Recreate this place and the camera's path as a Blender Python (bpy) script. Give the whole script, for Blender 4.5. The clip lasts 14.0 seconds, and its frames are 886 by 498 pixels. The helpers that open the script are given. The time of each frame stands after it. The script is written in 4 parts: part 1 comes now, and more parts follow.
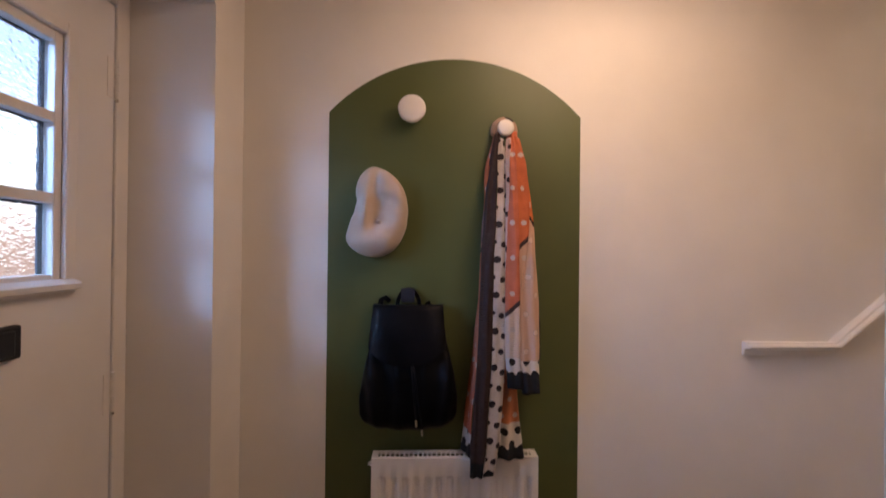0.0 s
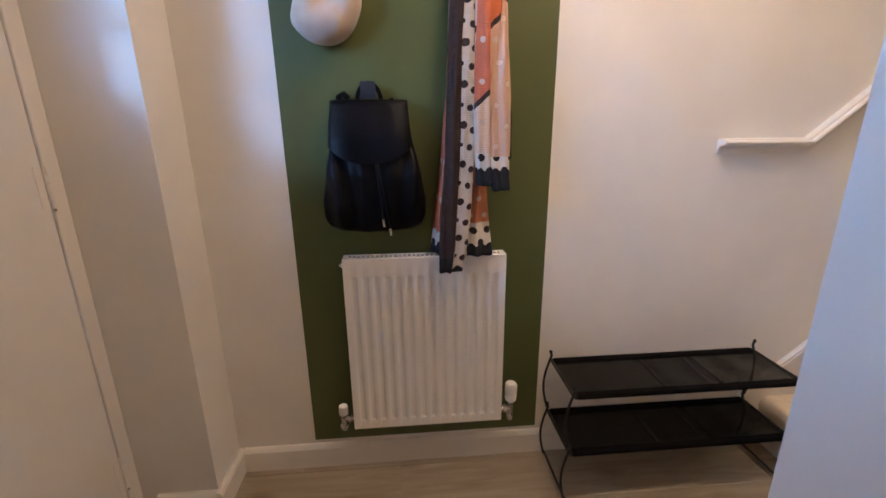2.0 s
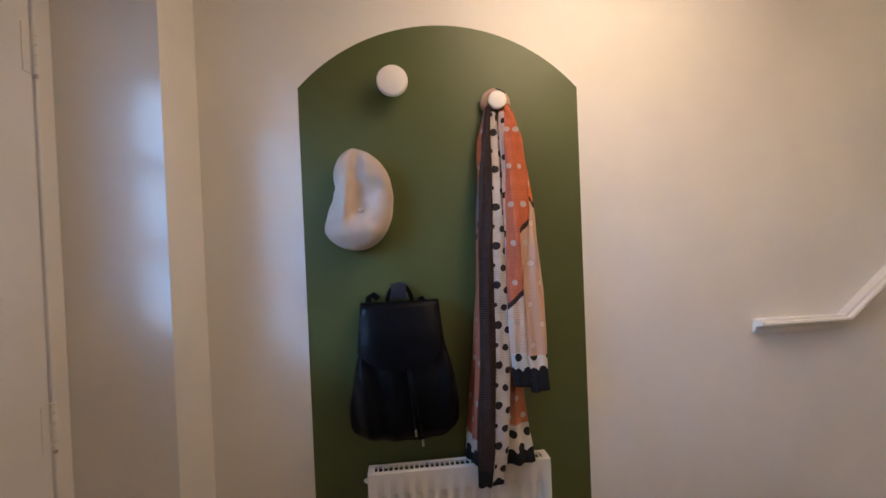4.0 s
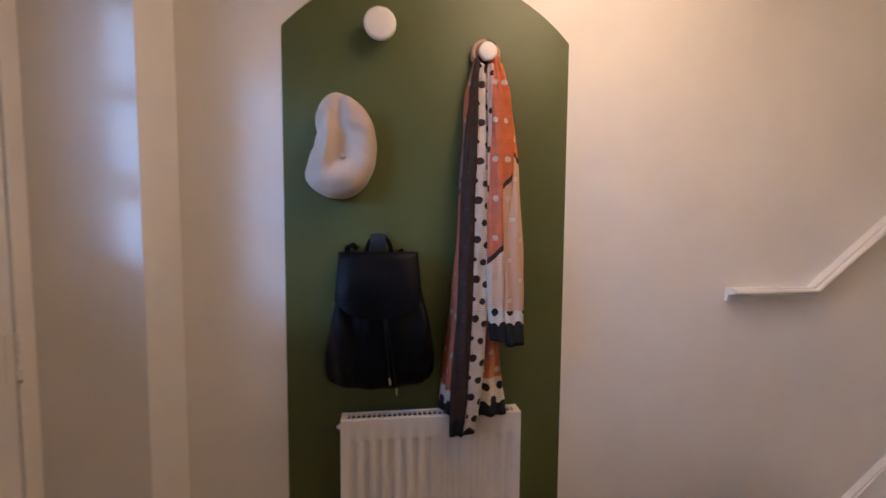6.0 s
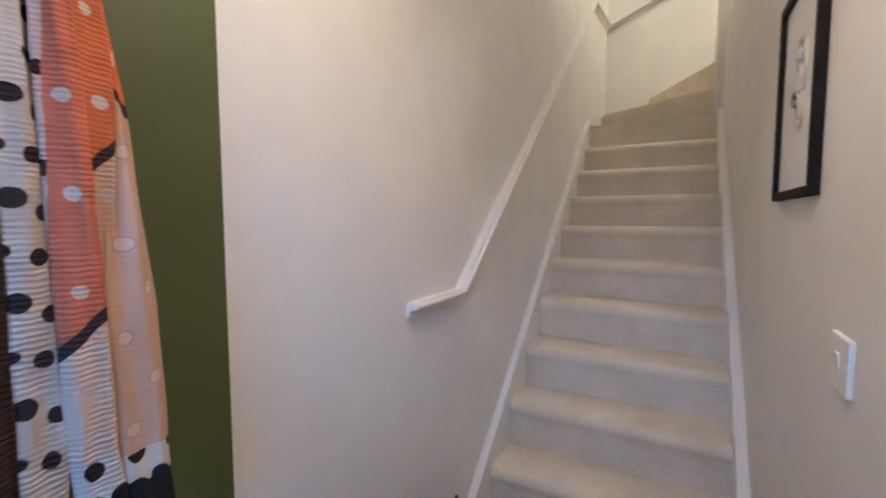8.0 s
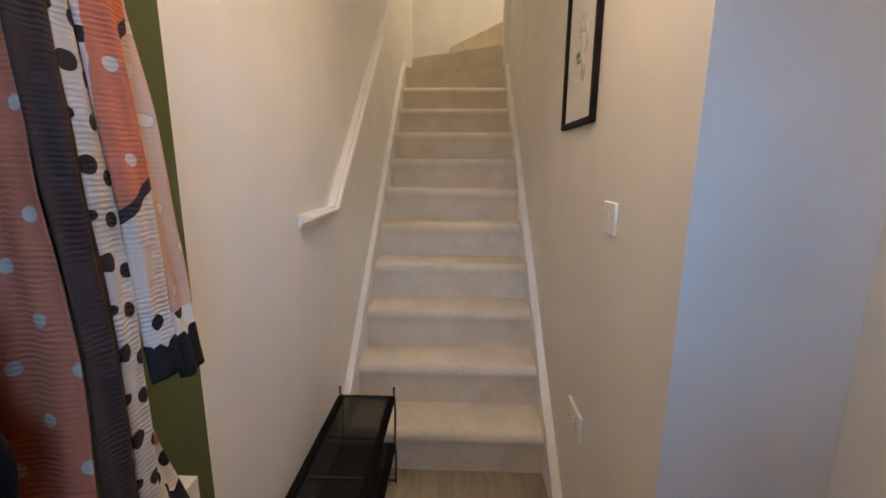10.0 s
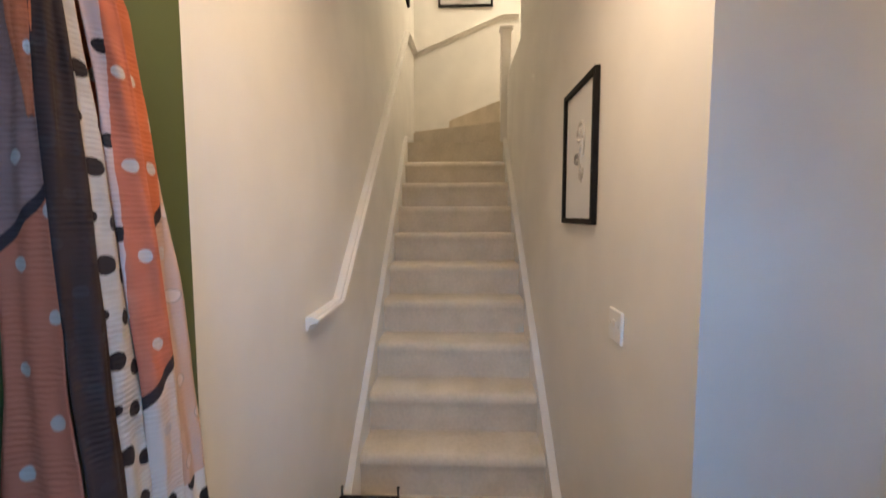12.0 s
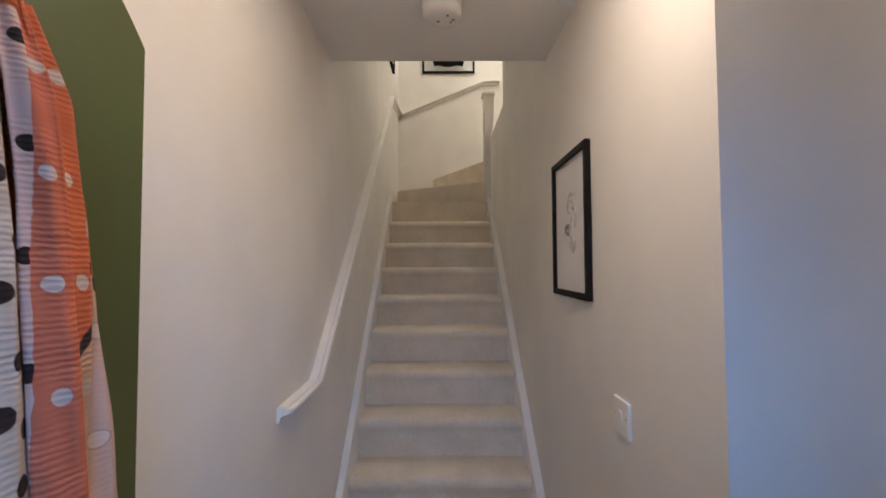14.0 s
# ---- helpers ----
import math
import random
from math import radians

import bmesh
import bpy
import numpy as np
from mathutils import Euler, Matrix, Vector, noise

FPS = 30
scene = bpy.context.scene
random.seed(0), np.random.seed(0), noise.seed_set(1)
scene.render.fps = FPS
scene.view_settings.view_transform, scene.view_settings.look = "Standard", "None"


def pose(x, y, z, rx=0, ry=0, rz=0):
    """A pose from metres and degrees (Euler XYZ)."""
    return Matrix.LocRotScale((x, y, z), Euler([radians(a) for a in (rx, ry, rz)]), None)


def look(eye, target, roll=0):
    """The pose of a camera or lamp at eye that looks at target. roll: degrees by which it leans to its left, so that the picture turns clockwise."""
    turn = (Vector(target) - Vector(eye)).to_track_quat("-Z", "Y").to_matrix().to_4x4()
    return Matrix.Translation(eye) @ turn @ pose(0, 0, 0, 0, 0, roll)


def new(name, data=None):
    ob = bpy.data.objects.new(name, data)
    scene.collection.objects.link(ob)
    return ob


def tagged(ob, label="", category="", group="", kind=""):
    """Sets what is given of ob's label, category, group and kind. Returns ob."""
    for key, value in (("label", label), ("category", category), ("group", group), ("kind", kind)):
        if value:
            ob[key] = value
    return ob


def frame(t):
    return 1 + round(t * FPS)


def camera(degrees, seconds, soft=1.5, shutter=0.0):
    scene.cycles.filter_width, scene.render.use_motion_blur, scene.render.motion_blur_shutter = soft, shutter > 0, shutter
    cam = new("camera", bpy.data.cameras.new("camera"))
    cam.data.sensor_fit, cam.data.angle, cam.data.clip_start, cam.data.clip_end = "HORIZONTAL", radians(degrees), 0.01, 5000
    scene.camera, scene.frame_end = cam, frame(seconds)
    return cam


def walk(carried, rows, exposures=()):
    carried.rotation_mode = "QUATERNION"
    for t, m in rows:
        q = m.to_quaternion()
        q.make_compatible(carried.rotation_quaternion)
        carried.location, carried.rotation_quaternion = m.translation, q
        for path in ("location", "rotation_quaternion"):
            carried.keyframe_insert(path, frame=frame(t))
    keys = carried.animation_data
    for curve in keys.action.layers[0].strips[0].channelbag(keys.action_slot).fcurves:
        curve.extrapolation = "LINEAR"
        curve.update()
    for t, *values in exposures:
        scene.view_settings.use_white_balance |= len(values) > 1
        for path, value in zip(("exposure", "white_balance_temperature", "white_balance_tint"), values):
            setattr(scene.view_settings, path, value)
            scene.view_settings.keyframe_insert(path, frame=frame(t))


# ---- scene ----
cam = camera(92.3, 14.0, soft=1.6, shutter=0.4)
PATH = [
    (0, (1.586, -0.008, 1.423), (1.667, 1.991, 1.432), 0.6),
    (0.5, (1.593, 0.007, 1.326), (1.678, 2.0, 1.18), -0.3),
    (1, (1.613, 0.021, 1.238), (1.707, 1.994, 0.925), -0.4),
    (1.5, (1.623, 0.014, 1.187), (1.745, 1.95, 0.701), -0.1),
    (1.7, (1.619, 0.047, 1.2), (1.77, 1.948, 0.6), -0.1),
    (2, (1.63, 0.031, 1.183), (1.794, 1.946, 0.63), -0.5),
    (2.5, (1.611, 0.105, 1.29), (1.812, 2.048, 0.865), -1.1),
    (3, (1.581, 0.215, 1.38), (1.794, 2.197, 1.22), -1.7),
    (3.2, (1.577, 0.229, 1.405), (1.783, 2.218, 1.362), -2.6),
    (5.3, (1.481, -0.081, 1.412), (1.677, 1.909, 1.394), -1.7),
    (5.5, (1.492, -0.048, 1.399), (1.695, 1.94, 1.304), -2.0),
    (6, (1.556, 0.132, 1.344), (1.817, 2.11, 1.21), 0.4),
    (6.5, (1.612, 0.288, 1.357), (2.02, 2.24, 1.197), 1.8),
    (6.8, (1.611, 0.405, 1.357), (2.416, 2.230, 1.204), 0.4),
    (7, (1.61, 0.484, 1.355), (2.687, 2.166, 1.244), -1.6),
    (7.5, (1.63, 0.59, 1.385), (3.146, 1.888, 1.243), -0.9),
    (8, (1.638, 0.68, 1.378), (3.379, 1.653, 1.231), -0.1),
    (8.5, (1.645, 0.771, 1.358), (3.546, 1.365, 1.166), -1.4),
    (9, (1.538, 0.824, 1.305), (3.488, 1.129, 0.985), -0.1),
    (9.2, (1.481, 0.851, 1.296), (3.443, 1.01, 0.94), -0.5),
    (11.3, (1.309, 0.866, 1.315), (3.27, 0.896, 0.922), 0.8),
    (11.5, (1.329, 0.873, 1.352), (3.302, 0.918, 1.028), 0.8),
    (12, (1.355, 0.882, 1.453), (3.347, 0.951, 1.291), -0.1),
    (12.5, (1.379, 0.888, 1.537), (3.378, 0.953, 1.574), 0.0),
    (13, (1.382, 0.893, 1.576), (3.378, 0.958, 1.682), 0.3),
    (13.5, (1.414, 0.898, 1.562), (3.411, 0.96, 1.656), -0.4),
    (14, (1.441, 0.898, 1.526), (3.44, 0.887, 1.603), -0.3),
]
walk(cam, [(t, look(eye, target, roll)) for t, eye, target, roll in PATH],
     exposures=[(0, -0.12, 7150, 14), (1, 0.40, 6750, 7), (2, 0.70, 6500, 3), (3, 0.44, 6300, -6), (5.5, 0.04, 6850, 12), (6.0, 0.14, 6750, 9), (6.5, 0.13, 6250, 2),
                (7.5, 0.26, 5500, 0), (8.5, 0.25, 5500, -4), (9, 0.11, 6050, -2), (11.5, 0.54, 6950, -7), (12.2, 0.10, 6250, -3), (13, -0.18, 5700, -4), (14, -0.19, 5600, -2)])

# ---- world, sun and lamps ----
world = bpy.data.worlds.new("world")
scene.world = world
world.use_nodes = True
wn, wl = world.node_tree.nodes, world.node_tree.links
sky = wn.new("ShaderNodeTexSky")
sky.sky_type = "NISHITA"
sky.sun_disc = False
sky.sun_elevation, sky.sun_rotation = radians(48), radians(124)
wn["Background"].inputs["Strength"].default_value = 0.15
wl.new(sky.outputs["Color"], wn["Background"].inputs["Color"])


def lamp(name, kind, place, energy, color, size=0.1, target=None, size_y=None):
    data = bpy.data.lights.new(name, kind)
    data.energy, data.color = energy, color
    ob = new(name, data)
    if kind == "AREA":
        data.size = size
        if size_y:
            data.shape, data.size_y = "RECTANGLE", size_y
        ob.matrix_world = look(place, target)
    elif kind == "SUN":
        data.angle = size
        ob.matrix_world = look(place, target)
    else:
        data.shadow_soft_size = size
        ob.location = place
    return ob


lamp("sun", "SUN", (6, -4, 8), 4.2, (1.0, 0.93, 0.85), radians(8), (0, 0, 0))
lamp("hall_lamp", "AREA", (2.07, 0.76, 2.33), 6.1, (1.0, 0.70, 0.525), 0.50, (2.07, 0.76, 0))
lamp("hall_lamp_shade", "POINT", (2.12, 0.80, 2.14), 3.9, (1.0, 0.70, 0.525), 0.15)
lamp("landing_lamp", "POINT", (5.3, 0.15, 4.55), 47, (1.0, 0.80, 0.64), 0.09)
lamp("door_daylight", "AREA", (-1.2, 0.12, 2.25), 178, (0.20, 0.46, 1.0), 2.3, (1.5, 0.53, 1.35), 0.9)
lamp("street_daylight", "AREA", (-1.4, -1.75, 2.55), 62, (0.30, 0.52, 1.0), 0.5, (0.755, 0.72, 1.6))


# ---- materials ----
def material(name):
    m = bpy.data.materials.new(name)
    m.use_nodes = True
    return m, m.node_tree.nodes, m.node_tree.links, m.node_tree.nodes["Principled BSDF"]


def noise_tex(n, l, scale, detail=4, coords="Object", stretch=(1, 1, 1)):
    tc = n.new("ShaderNodeTexCoord")
    mp = n.new("ShaderNodeMapping")
    mp.inputs["Scale"].default_value = stretch
    l.new(tc.outputs[coords], mp.inputs["Vector"])
    t = n.new("ShaderNodeTexNoise")
    t.inputs["Scale"].default_value, t.inputs["Detail"].default_value = scale, detail
    l.new(mp.outputs["Vector"], t.inputs["Vector"])
    return t


def two_tone(n, l, fac, a, b, lo=0.35, hi=0.65):
    r = n.new("ShaderNodeValToRGB")
    r.color_ramp.elements[0].position, r.color_ramp.elements[1].position = lo, hi
    r.color_ramp.elements[0].color, r.color_ramp.elements[1].color = (*a, 1), (*b, 1)
    l.new(fac, r.inputs["Fac"])
    return r.outputs["Color"]


def bump(n, l, b, height, strength, distance=0.002, normal=None):
    bp = n.new("ShaderNodeBump")
    bp.inputs["Strength"].default_value, bp.inputs["Distance"].default_value = strength, distance
    l.new(height, bp.inputs["Height"])
    if normal:
        l.new(normal, bp.inputs["Normal"])
    l.new(bp.outputs["Normal"], b.inputs["Normal"])
    return bp.outputs["Normal"]


def painted(name, color, rough=0.6, vary=0.05, coarse=3.0, grain=350, depth=0.25, dist=0.001):
    """Paint: faint patches of tone, and the stipple of a roller or brush."""
    m, n, l, b = material(name)
    big = noise_tex(n, l, coarse, 6)
    dark = tuple(c * (1 - vary) for c in color)
    lite = tuple(min(1, c * (1 + vary * 0.6)) for c in color)
    l.new(two_tone(n, l, big.outputs["Fac"], dark, lite), b.inputs["Base Color"])
    b.inputs["Roughness"].default_value = rough
    fine = noise_tex(n, l, grain, 3)
    wave = noise_tex(n, l, 14, 3)
    nm = bump(n, l, b, wave.outputs["Fac"], 0.07, 0.004)
    bump(n, l, b, fine.outputs["Fac"], depth, dist, nm)
    return m


WALL = painted("wall_paint", (0.80, 0.765, 0.715), 0.62)
CEIL = painted("ceiling_paint", (0.80, 0.78, 0.75), 0.8)
GREEN = painted("green_paint", (0.088, 0.108, 0.036), 0.42, 0.10, 2.2, 420, 0.22)
GLOSS = painted("white_gloss_paint", (0.80, 0.76, 0.71), 0.28, 0.03, 5, 90, 0.12)
DOORWHITE = painted("door_paint", (0.80, 0.77, 0.73), 0.33, 0.04, 4, 60, 0.18)
RADWHITE = painted("radiator_enamel", (0.82, 0.79, 0.76), 0.25, 0.02, 6, 200, 0.05)
PLASTIC = painted("white_plastic", (0.80, 0.78, 0.75), 0.35, 0.02, 8, 300, 0.05)
KNOBWHITE = painted("knob_lacquer", (0.82, 0.77, 0.71), 0.35, 0.03, 10, 200, 0.05)
SLOT = painted("dark_void", (0.02, 0.02, 0.02), 0.8)
BLACKWIRE = painted("black_powder_coat", (0.007, 0.0065, 0.007), 0.55, 0.3, 30, 600, 0.3)
FRAMEBLACK = painted("black_frame_wood", (0.009, 0.0075, 0.007), 0.6, 0.3, 20, 200, 0.2)
FRAMEBLACK.node_tree.nodes["Principled BSDF"].inputs["Specular IOR Level"].default_value = 0.15
MATBOARD = painted("white_mat_board", (0.74, 0.73, 0.72), 0.7, 0.02, 12, 600, 0.1)
INK = painted("grey_ink", (0.58, 0.56, 0.535), 0.8, 0.3, 30)
DARKINK = painted("dark_ink", (0.32, 0.305, 0.295), 0.8, 0.4, 30)
HEM = painted("black_woven_hem", (0.006, 0.0055, 0.006), 0.95, 0.3, 60, 500, 0.4)
HEM.node_tree.nodes["Principled BSDF"].inputs["Specular IOR Level"].default_value = 0.08
SEAM = painted("grey_seam_tape", (0.013, 0.0125, 0.0125), 0.8, 0.2, 40)
BLACKPLASTIC = painted("black_plastic", (0.012, 0.012, 0.013), 0.45, 0.2, 20, 300, 0.15)
RUBBER = painted("glass_seal", (0.035, 0.055, 0.075), 0.7, 0.3, 60)


def metal(name, color, rough):
    m, n, l, b = material(name)
    b.inputs["Base Color"].default_value = (*color, 1)
    b.inputs["Metallic"].default_value = 1
    t = noise_tex(n, l, 40, 3)
    r = n.new("ShaderNodeMapRange")
    r.inputs["To Min"].default_value, r.inputs["To Max"].default_value = rough * 0.7, rough * 1.4
    l.new(t.outputs["Fac"], r.inputs["Value"])
    l.new(r.outputs["Result"], b.inputs["Roughness"])
    return m


BROWNMETAL = metal("dark_bronze", (0.12, 0.055, 0.03), 0.35)
CHROME = metal("worn_chrome", (0.62, 0.60, 0.57), 0.25)
PULLMETAL = metal("silver_tip", (0.85, 0.83, 0.8), 0.2)


def carpet_material():
    m, n, l, b = material("beige_carpet")
    big = noise_tex(n, l, 7, 5)
    fine = noise_tex(n, l, 420, 4)
    mid = noise_tex(n, l, 60, 4)
    mix = n.new("ShaderNodeMix")
    mix.data_type = "RGBA"
    mix.inputs["Factor"].default_value = 0.5
    l.new(two_tone(n, l, big.outputs["Fac"], (0.62, 0.535, 0.412), (0.77, 0.675, 0.548)), mix.inputs["A"])
    l.new(two_tone(n, l, mid.outputs["Fac"], (0.65, 0.567, 0.448), (0.76, 0.665, 0.538)), mix.inputs["B"])
    l.new(mix.outputs["Result"], b.inputs["Base Color"])
    b.inputs["Roughness"].default_value = 0.95
    b.inputs["Sheen Weight"].default_value = 0.0
    b.inputs["Sheen Roughness"].default_value = 0.6
    nm = bump(n, l, b, mid.outputs["Fac"], 0.35, 0.004)
    bump(n, l, b, fine.outputs["Fac"], 0.4, 0.003, nm)
    return m


def oak_material():
    m, n, l, b = material("oak_laminate")
    info = n.new("ShaderNodeObjectInfo")
    tc = n.new("ShaderNodeTexCoord")
    add = n.new("ShaderNodeVectorMath")
    add.operation = "MULTIPLY_ADD"
    l.new(tc.outputs["Object"], add.inputs[0])
    add.inputs[1].default_value = (1.3, 11, 8)
    cmb = n.new("ShaderNodeCombineXYZ")
    mul = n.new("ShaderNodeMath")
    mul.operation = "MULTIPLY"
    mul.inputs[1].default_value = 40
    l.new(info.outputs["Random"], mul.inputs[0])
    l.new(mul.outputs[0], cmb.inputs["X"])
    l.new(mul.outputs[0], cmb.inputs["Y"])
    l.new(cmb.outputs[0], add.inputs[2])
    g = n.new("ShaderNodeTexNoise")
    g.inputs["Scale"].default_value, g.inputs["Detail"].default_value, g.inputs["Distortion"].default_value = 2.2, 8, 1.2
    l.new(add.outputs[0], g.inputs["Vector"])
    grain = two_tone(n, l, g.outputs["Fac"], (0.235, 0.187, 0.134), (0.375, 0.312, 0.235), 0.25, 0.75)
    hsv = n.new("ShaderNodeHueSaturation")
    rng = n.new("ShaderNodeMapRange")
    rng.inputs["To Min"].default_value, rng.inputs["To Max"].default_value = 0.82, 1.12
    l.new(info.outputs["Random"], rng.inputs["Value"])
    l.new(rng.outputs["Result"], hsv.inputs["Value"])
    # knots, drawn out along the board
    kn = n.new("ShaderNodeVectorMath")
    kn.operation = "MULTIPLY_ADD"
    l.new(tc.outputs["Object"], kn.inputs[0])
    kn.inputs[1].default_value = (3.2, 7.5, 1)
    l.new(cmb.outputs[0], kn.inputs[2])
    vor = n.new("ShaderNodeTexVoronoi")
    vor.inputs["Scale"].default_value = 1.0
    l.new(kn.outputs[0], vor.inputs["Vector"])
    kr = n.new("ShaderNodeMapRange")
    kr.inputs["From Min"].default_value, kr.inputs["From Max"].default_value = 0.05, 0.24
    kr.inputs["To Min"].default_value, kr.inputs["To Max"].default_value = 0.55, 0.0
    l.new(vor.outputs["Distance"], kr.inputs["Value"])
    dark = n.new("ShaderNodeMix")
    dark.data_type = "RGBA"
    l.new(kr.outputs["Result"], dark.inputs["Factor"])
    l.new(grain, dark.inputs["A"])
    dark.inputs["B"].default_value = (0.13, 0.085, 0.05, 1)
    grain = dark.outputs["Result"]
    l.new(grain, hsv.inputs["Color"])
    l.new(hsv.outputs["Color"], b.inputs["Base Color"])
    b.inputs["Roughness"].default_value = 0.42
    bump(n, l, b, g.outputs["Fac"], 0.12, 0.002)
    return m


def leather_material():
    m, n, l, b = material("black_leather")
    v = n.new("ShaderNodeTexVoronoi")
    v.inputs["Scale"].default_value = 260
    tc = n.new("ShaderNodeTexCoord")
    l.new(tc.outputs["Object"], v.inputs["Vector"])
    big = noise_tex(n, l, 9, 5)
    l.new(two_tone(n, l, big.outputs["Fac"], (0.002, 0.0023, 0.0035), (0.0045, 0.005, 0.0075)), b.inputs["Base Color"])
    b.inputs["Roughness"].default_value = 0.40
    b.inputs["Specular IOR Level"].default_value = 0.10
    nm = bump(n, l, b, big.outputs["Fac"], 0.35, 0.012)
    bump(n, l, b, v.outputs["Distance"], 0.25, 0.001, nm)
    return m


def felt_material():
    m, n, l, b = material("cream_felt")
    big = noise_tex(n, l, 10, 5)
    fine = noise_tex(n, l, 300, 5)
    l.new(two_tone(n, l, big.outputs["Fac"], (0.45, 0.345, 0.275), (0.53, 0.415, 0.335)), b.inputs["Base Color"])
    b.inputs["Roughness"].default_value = 0.95
    b.inputs["Sheen Weight"].default_value = 0.4
    bump(n, l, b, fine.outputs["Fac"], 0.5, 0.002)
    return m


def glass_material():
    """Hammered obscure glass: a clear pane with a rolling, pebbled face."""
    m, n, l, b = material("hammered_glass")
    b.inputs["Base Color"].default_value = (0.93, 0.97, 1, 1)
    b.inputs["Transmission Weight"].default_value = 1
    b.inputs["Roughness"].default_value = 0.17
    b.inputs["IOR"].default_value = 1.45
    t = noise_tex(n, l, 58, 2, stretch=(1, 0.8, 1.35))
    bump(n, l, b, t.outputs["Fac"], 0.5, 0.006)
    return m


def mesh_fabric_material():
    """A fine black net: threads with gaps between them."""
    m, n, l, b = material("black_mesh_fabric")
    b.inputs["Base Color"].default_value = (0.011, 0.0105, 0.011, 1)
    b.inputs["Roughness"].default_value = 0.8
    b.inputs["Specular IOR Level"].default_value = 0.15
    tc = n.new("ShaderNodeTexCoord")
    out = None
    for axis in ("X", "Y"):
        w = n.new("ShaderNodeTexWave")
        w.bands_direction = axis
        w.inputs["Scale"].default_value = 95
        l.new(tc.outputs["Object"], w.inputs["Vector"])
        if out is None:
            out = w.outputs["Fac"]
        else:
            mx = n.new("ShaderNodeMath")
            mx.operation = "MAXIMUM"
            l.new(out, mx.inputs[0])
            l.new(w.outputs["Fac"], mx.inputs[1])
            out = mx.outputs[0]
    r = n.new("ShaderNodeMapRange")
    r.inputs["From Min"].default_value, r.inputs["From Max"].default_value = 0.40, 0.95
    r.inputs["To Min"].default_value = 0.30
    l.new(out, r.inputs["Value"])
    l.new(r.outputs["Result"], b.inputs["Alpha"])
    bump(n, l, b, out, 0.3, 0.001)
    return m


CARPET, OAK, LEATHER, FELT, GLASS, NET = carpet_material(), oak_material(), leather_material(), felt_material(), glass_material(), mesh_fabric_material()


def brick_material():
    m, n, l, b = material("red_brick")
    t = n.new("ShaderNodeTexBrick")
    t.inputs["Scale"].default_value = 4.4
    t.inputs["Color1"].default_value = (0.58, 0.38, 0.32, 1)
    t.inputs["Color2"].default_value = (0.64, 0.44, 0.37, 1)
    t.inputs["Mortar"].default_value = (0.62, 0.56, 0.52, 1)
    tc = n.new("ShaderNodeTexCoord")
    mp = n.new("ShaderNodeMapping")
    mp.inputs["Rotation"].default_value = (radians(90), 0, radians(90))
    l.new(tc.outputs["Object"], mp.inputs["Vector"])
    l.new(mp.outputs["Vector"], t.inputs["Vector"])
    l.new(t.outputs["Color"], b.inputs["Base Color"])
    b.inputs["Roughness"].default_value = 0.9
    return m


BRICK = brick_material()
PAVING = painted("paving", (0.28, 0.26, 0.24), 0.9, 0.2, 2, 60, 0.4)


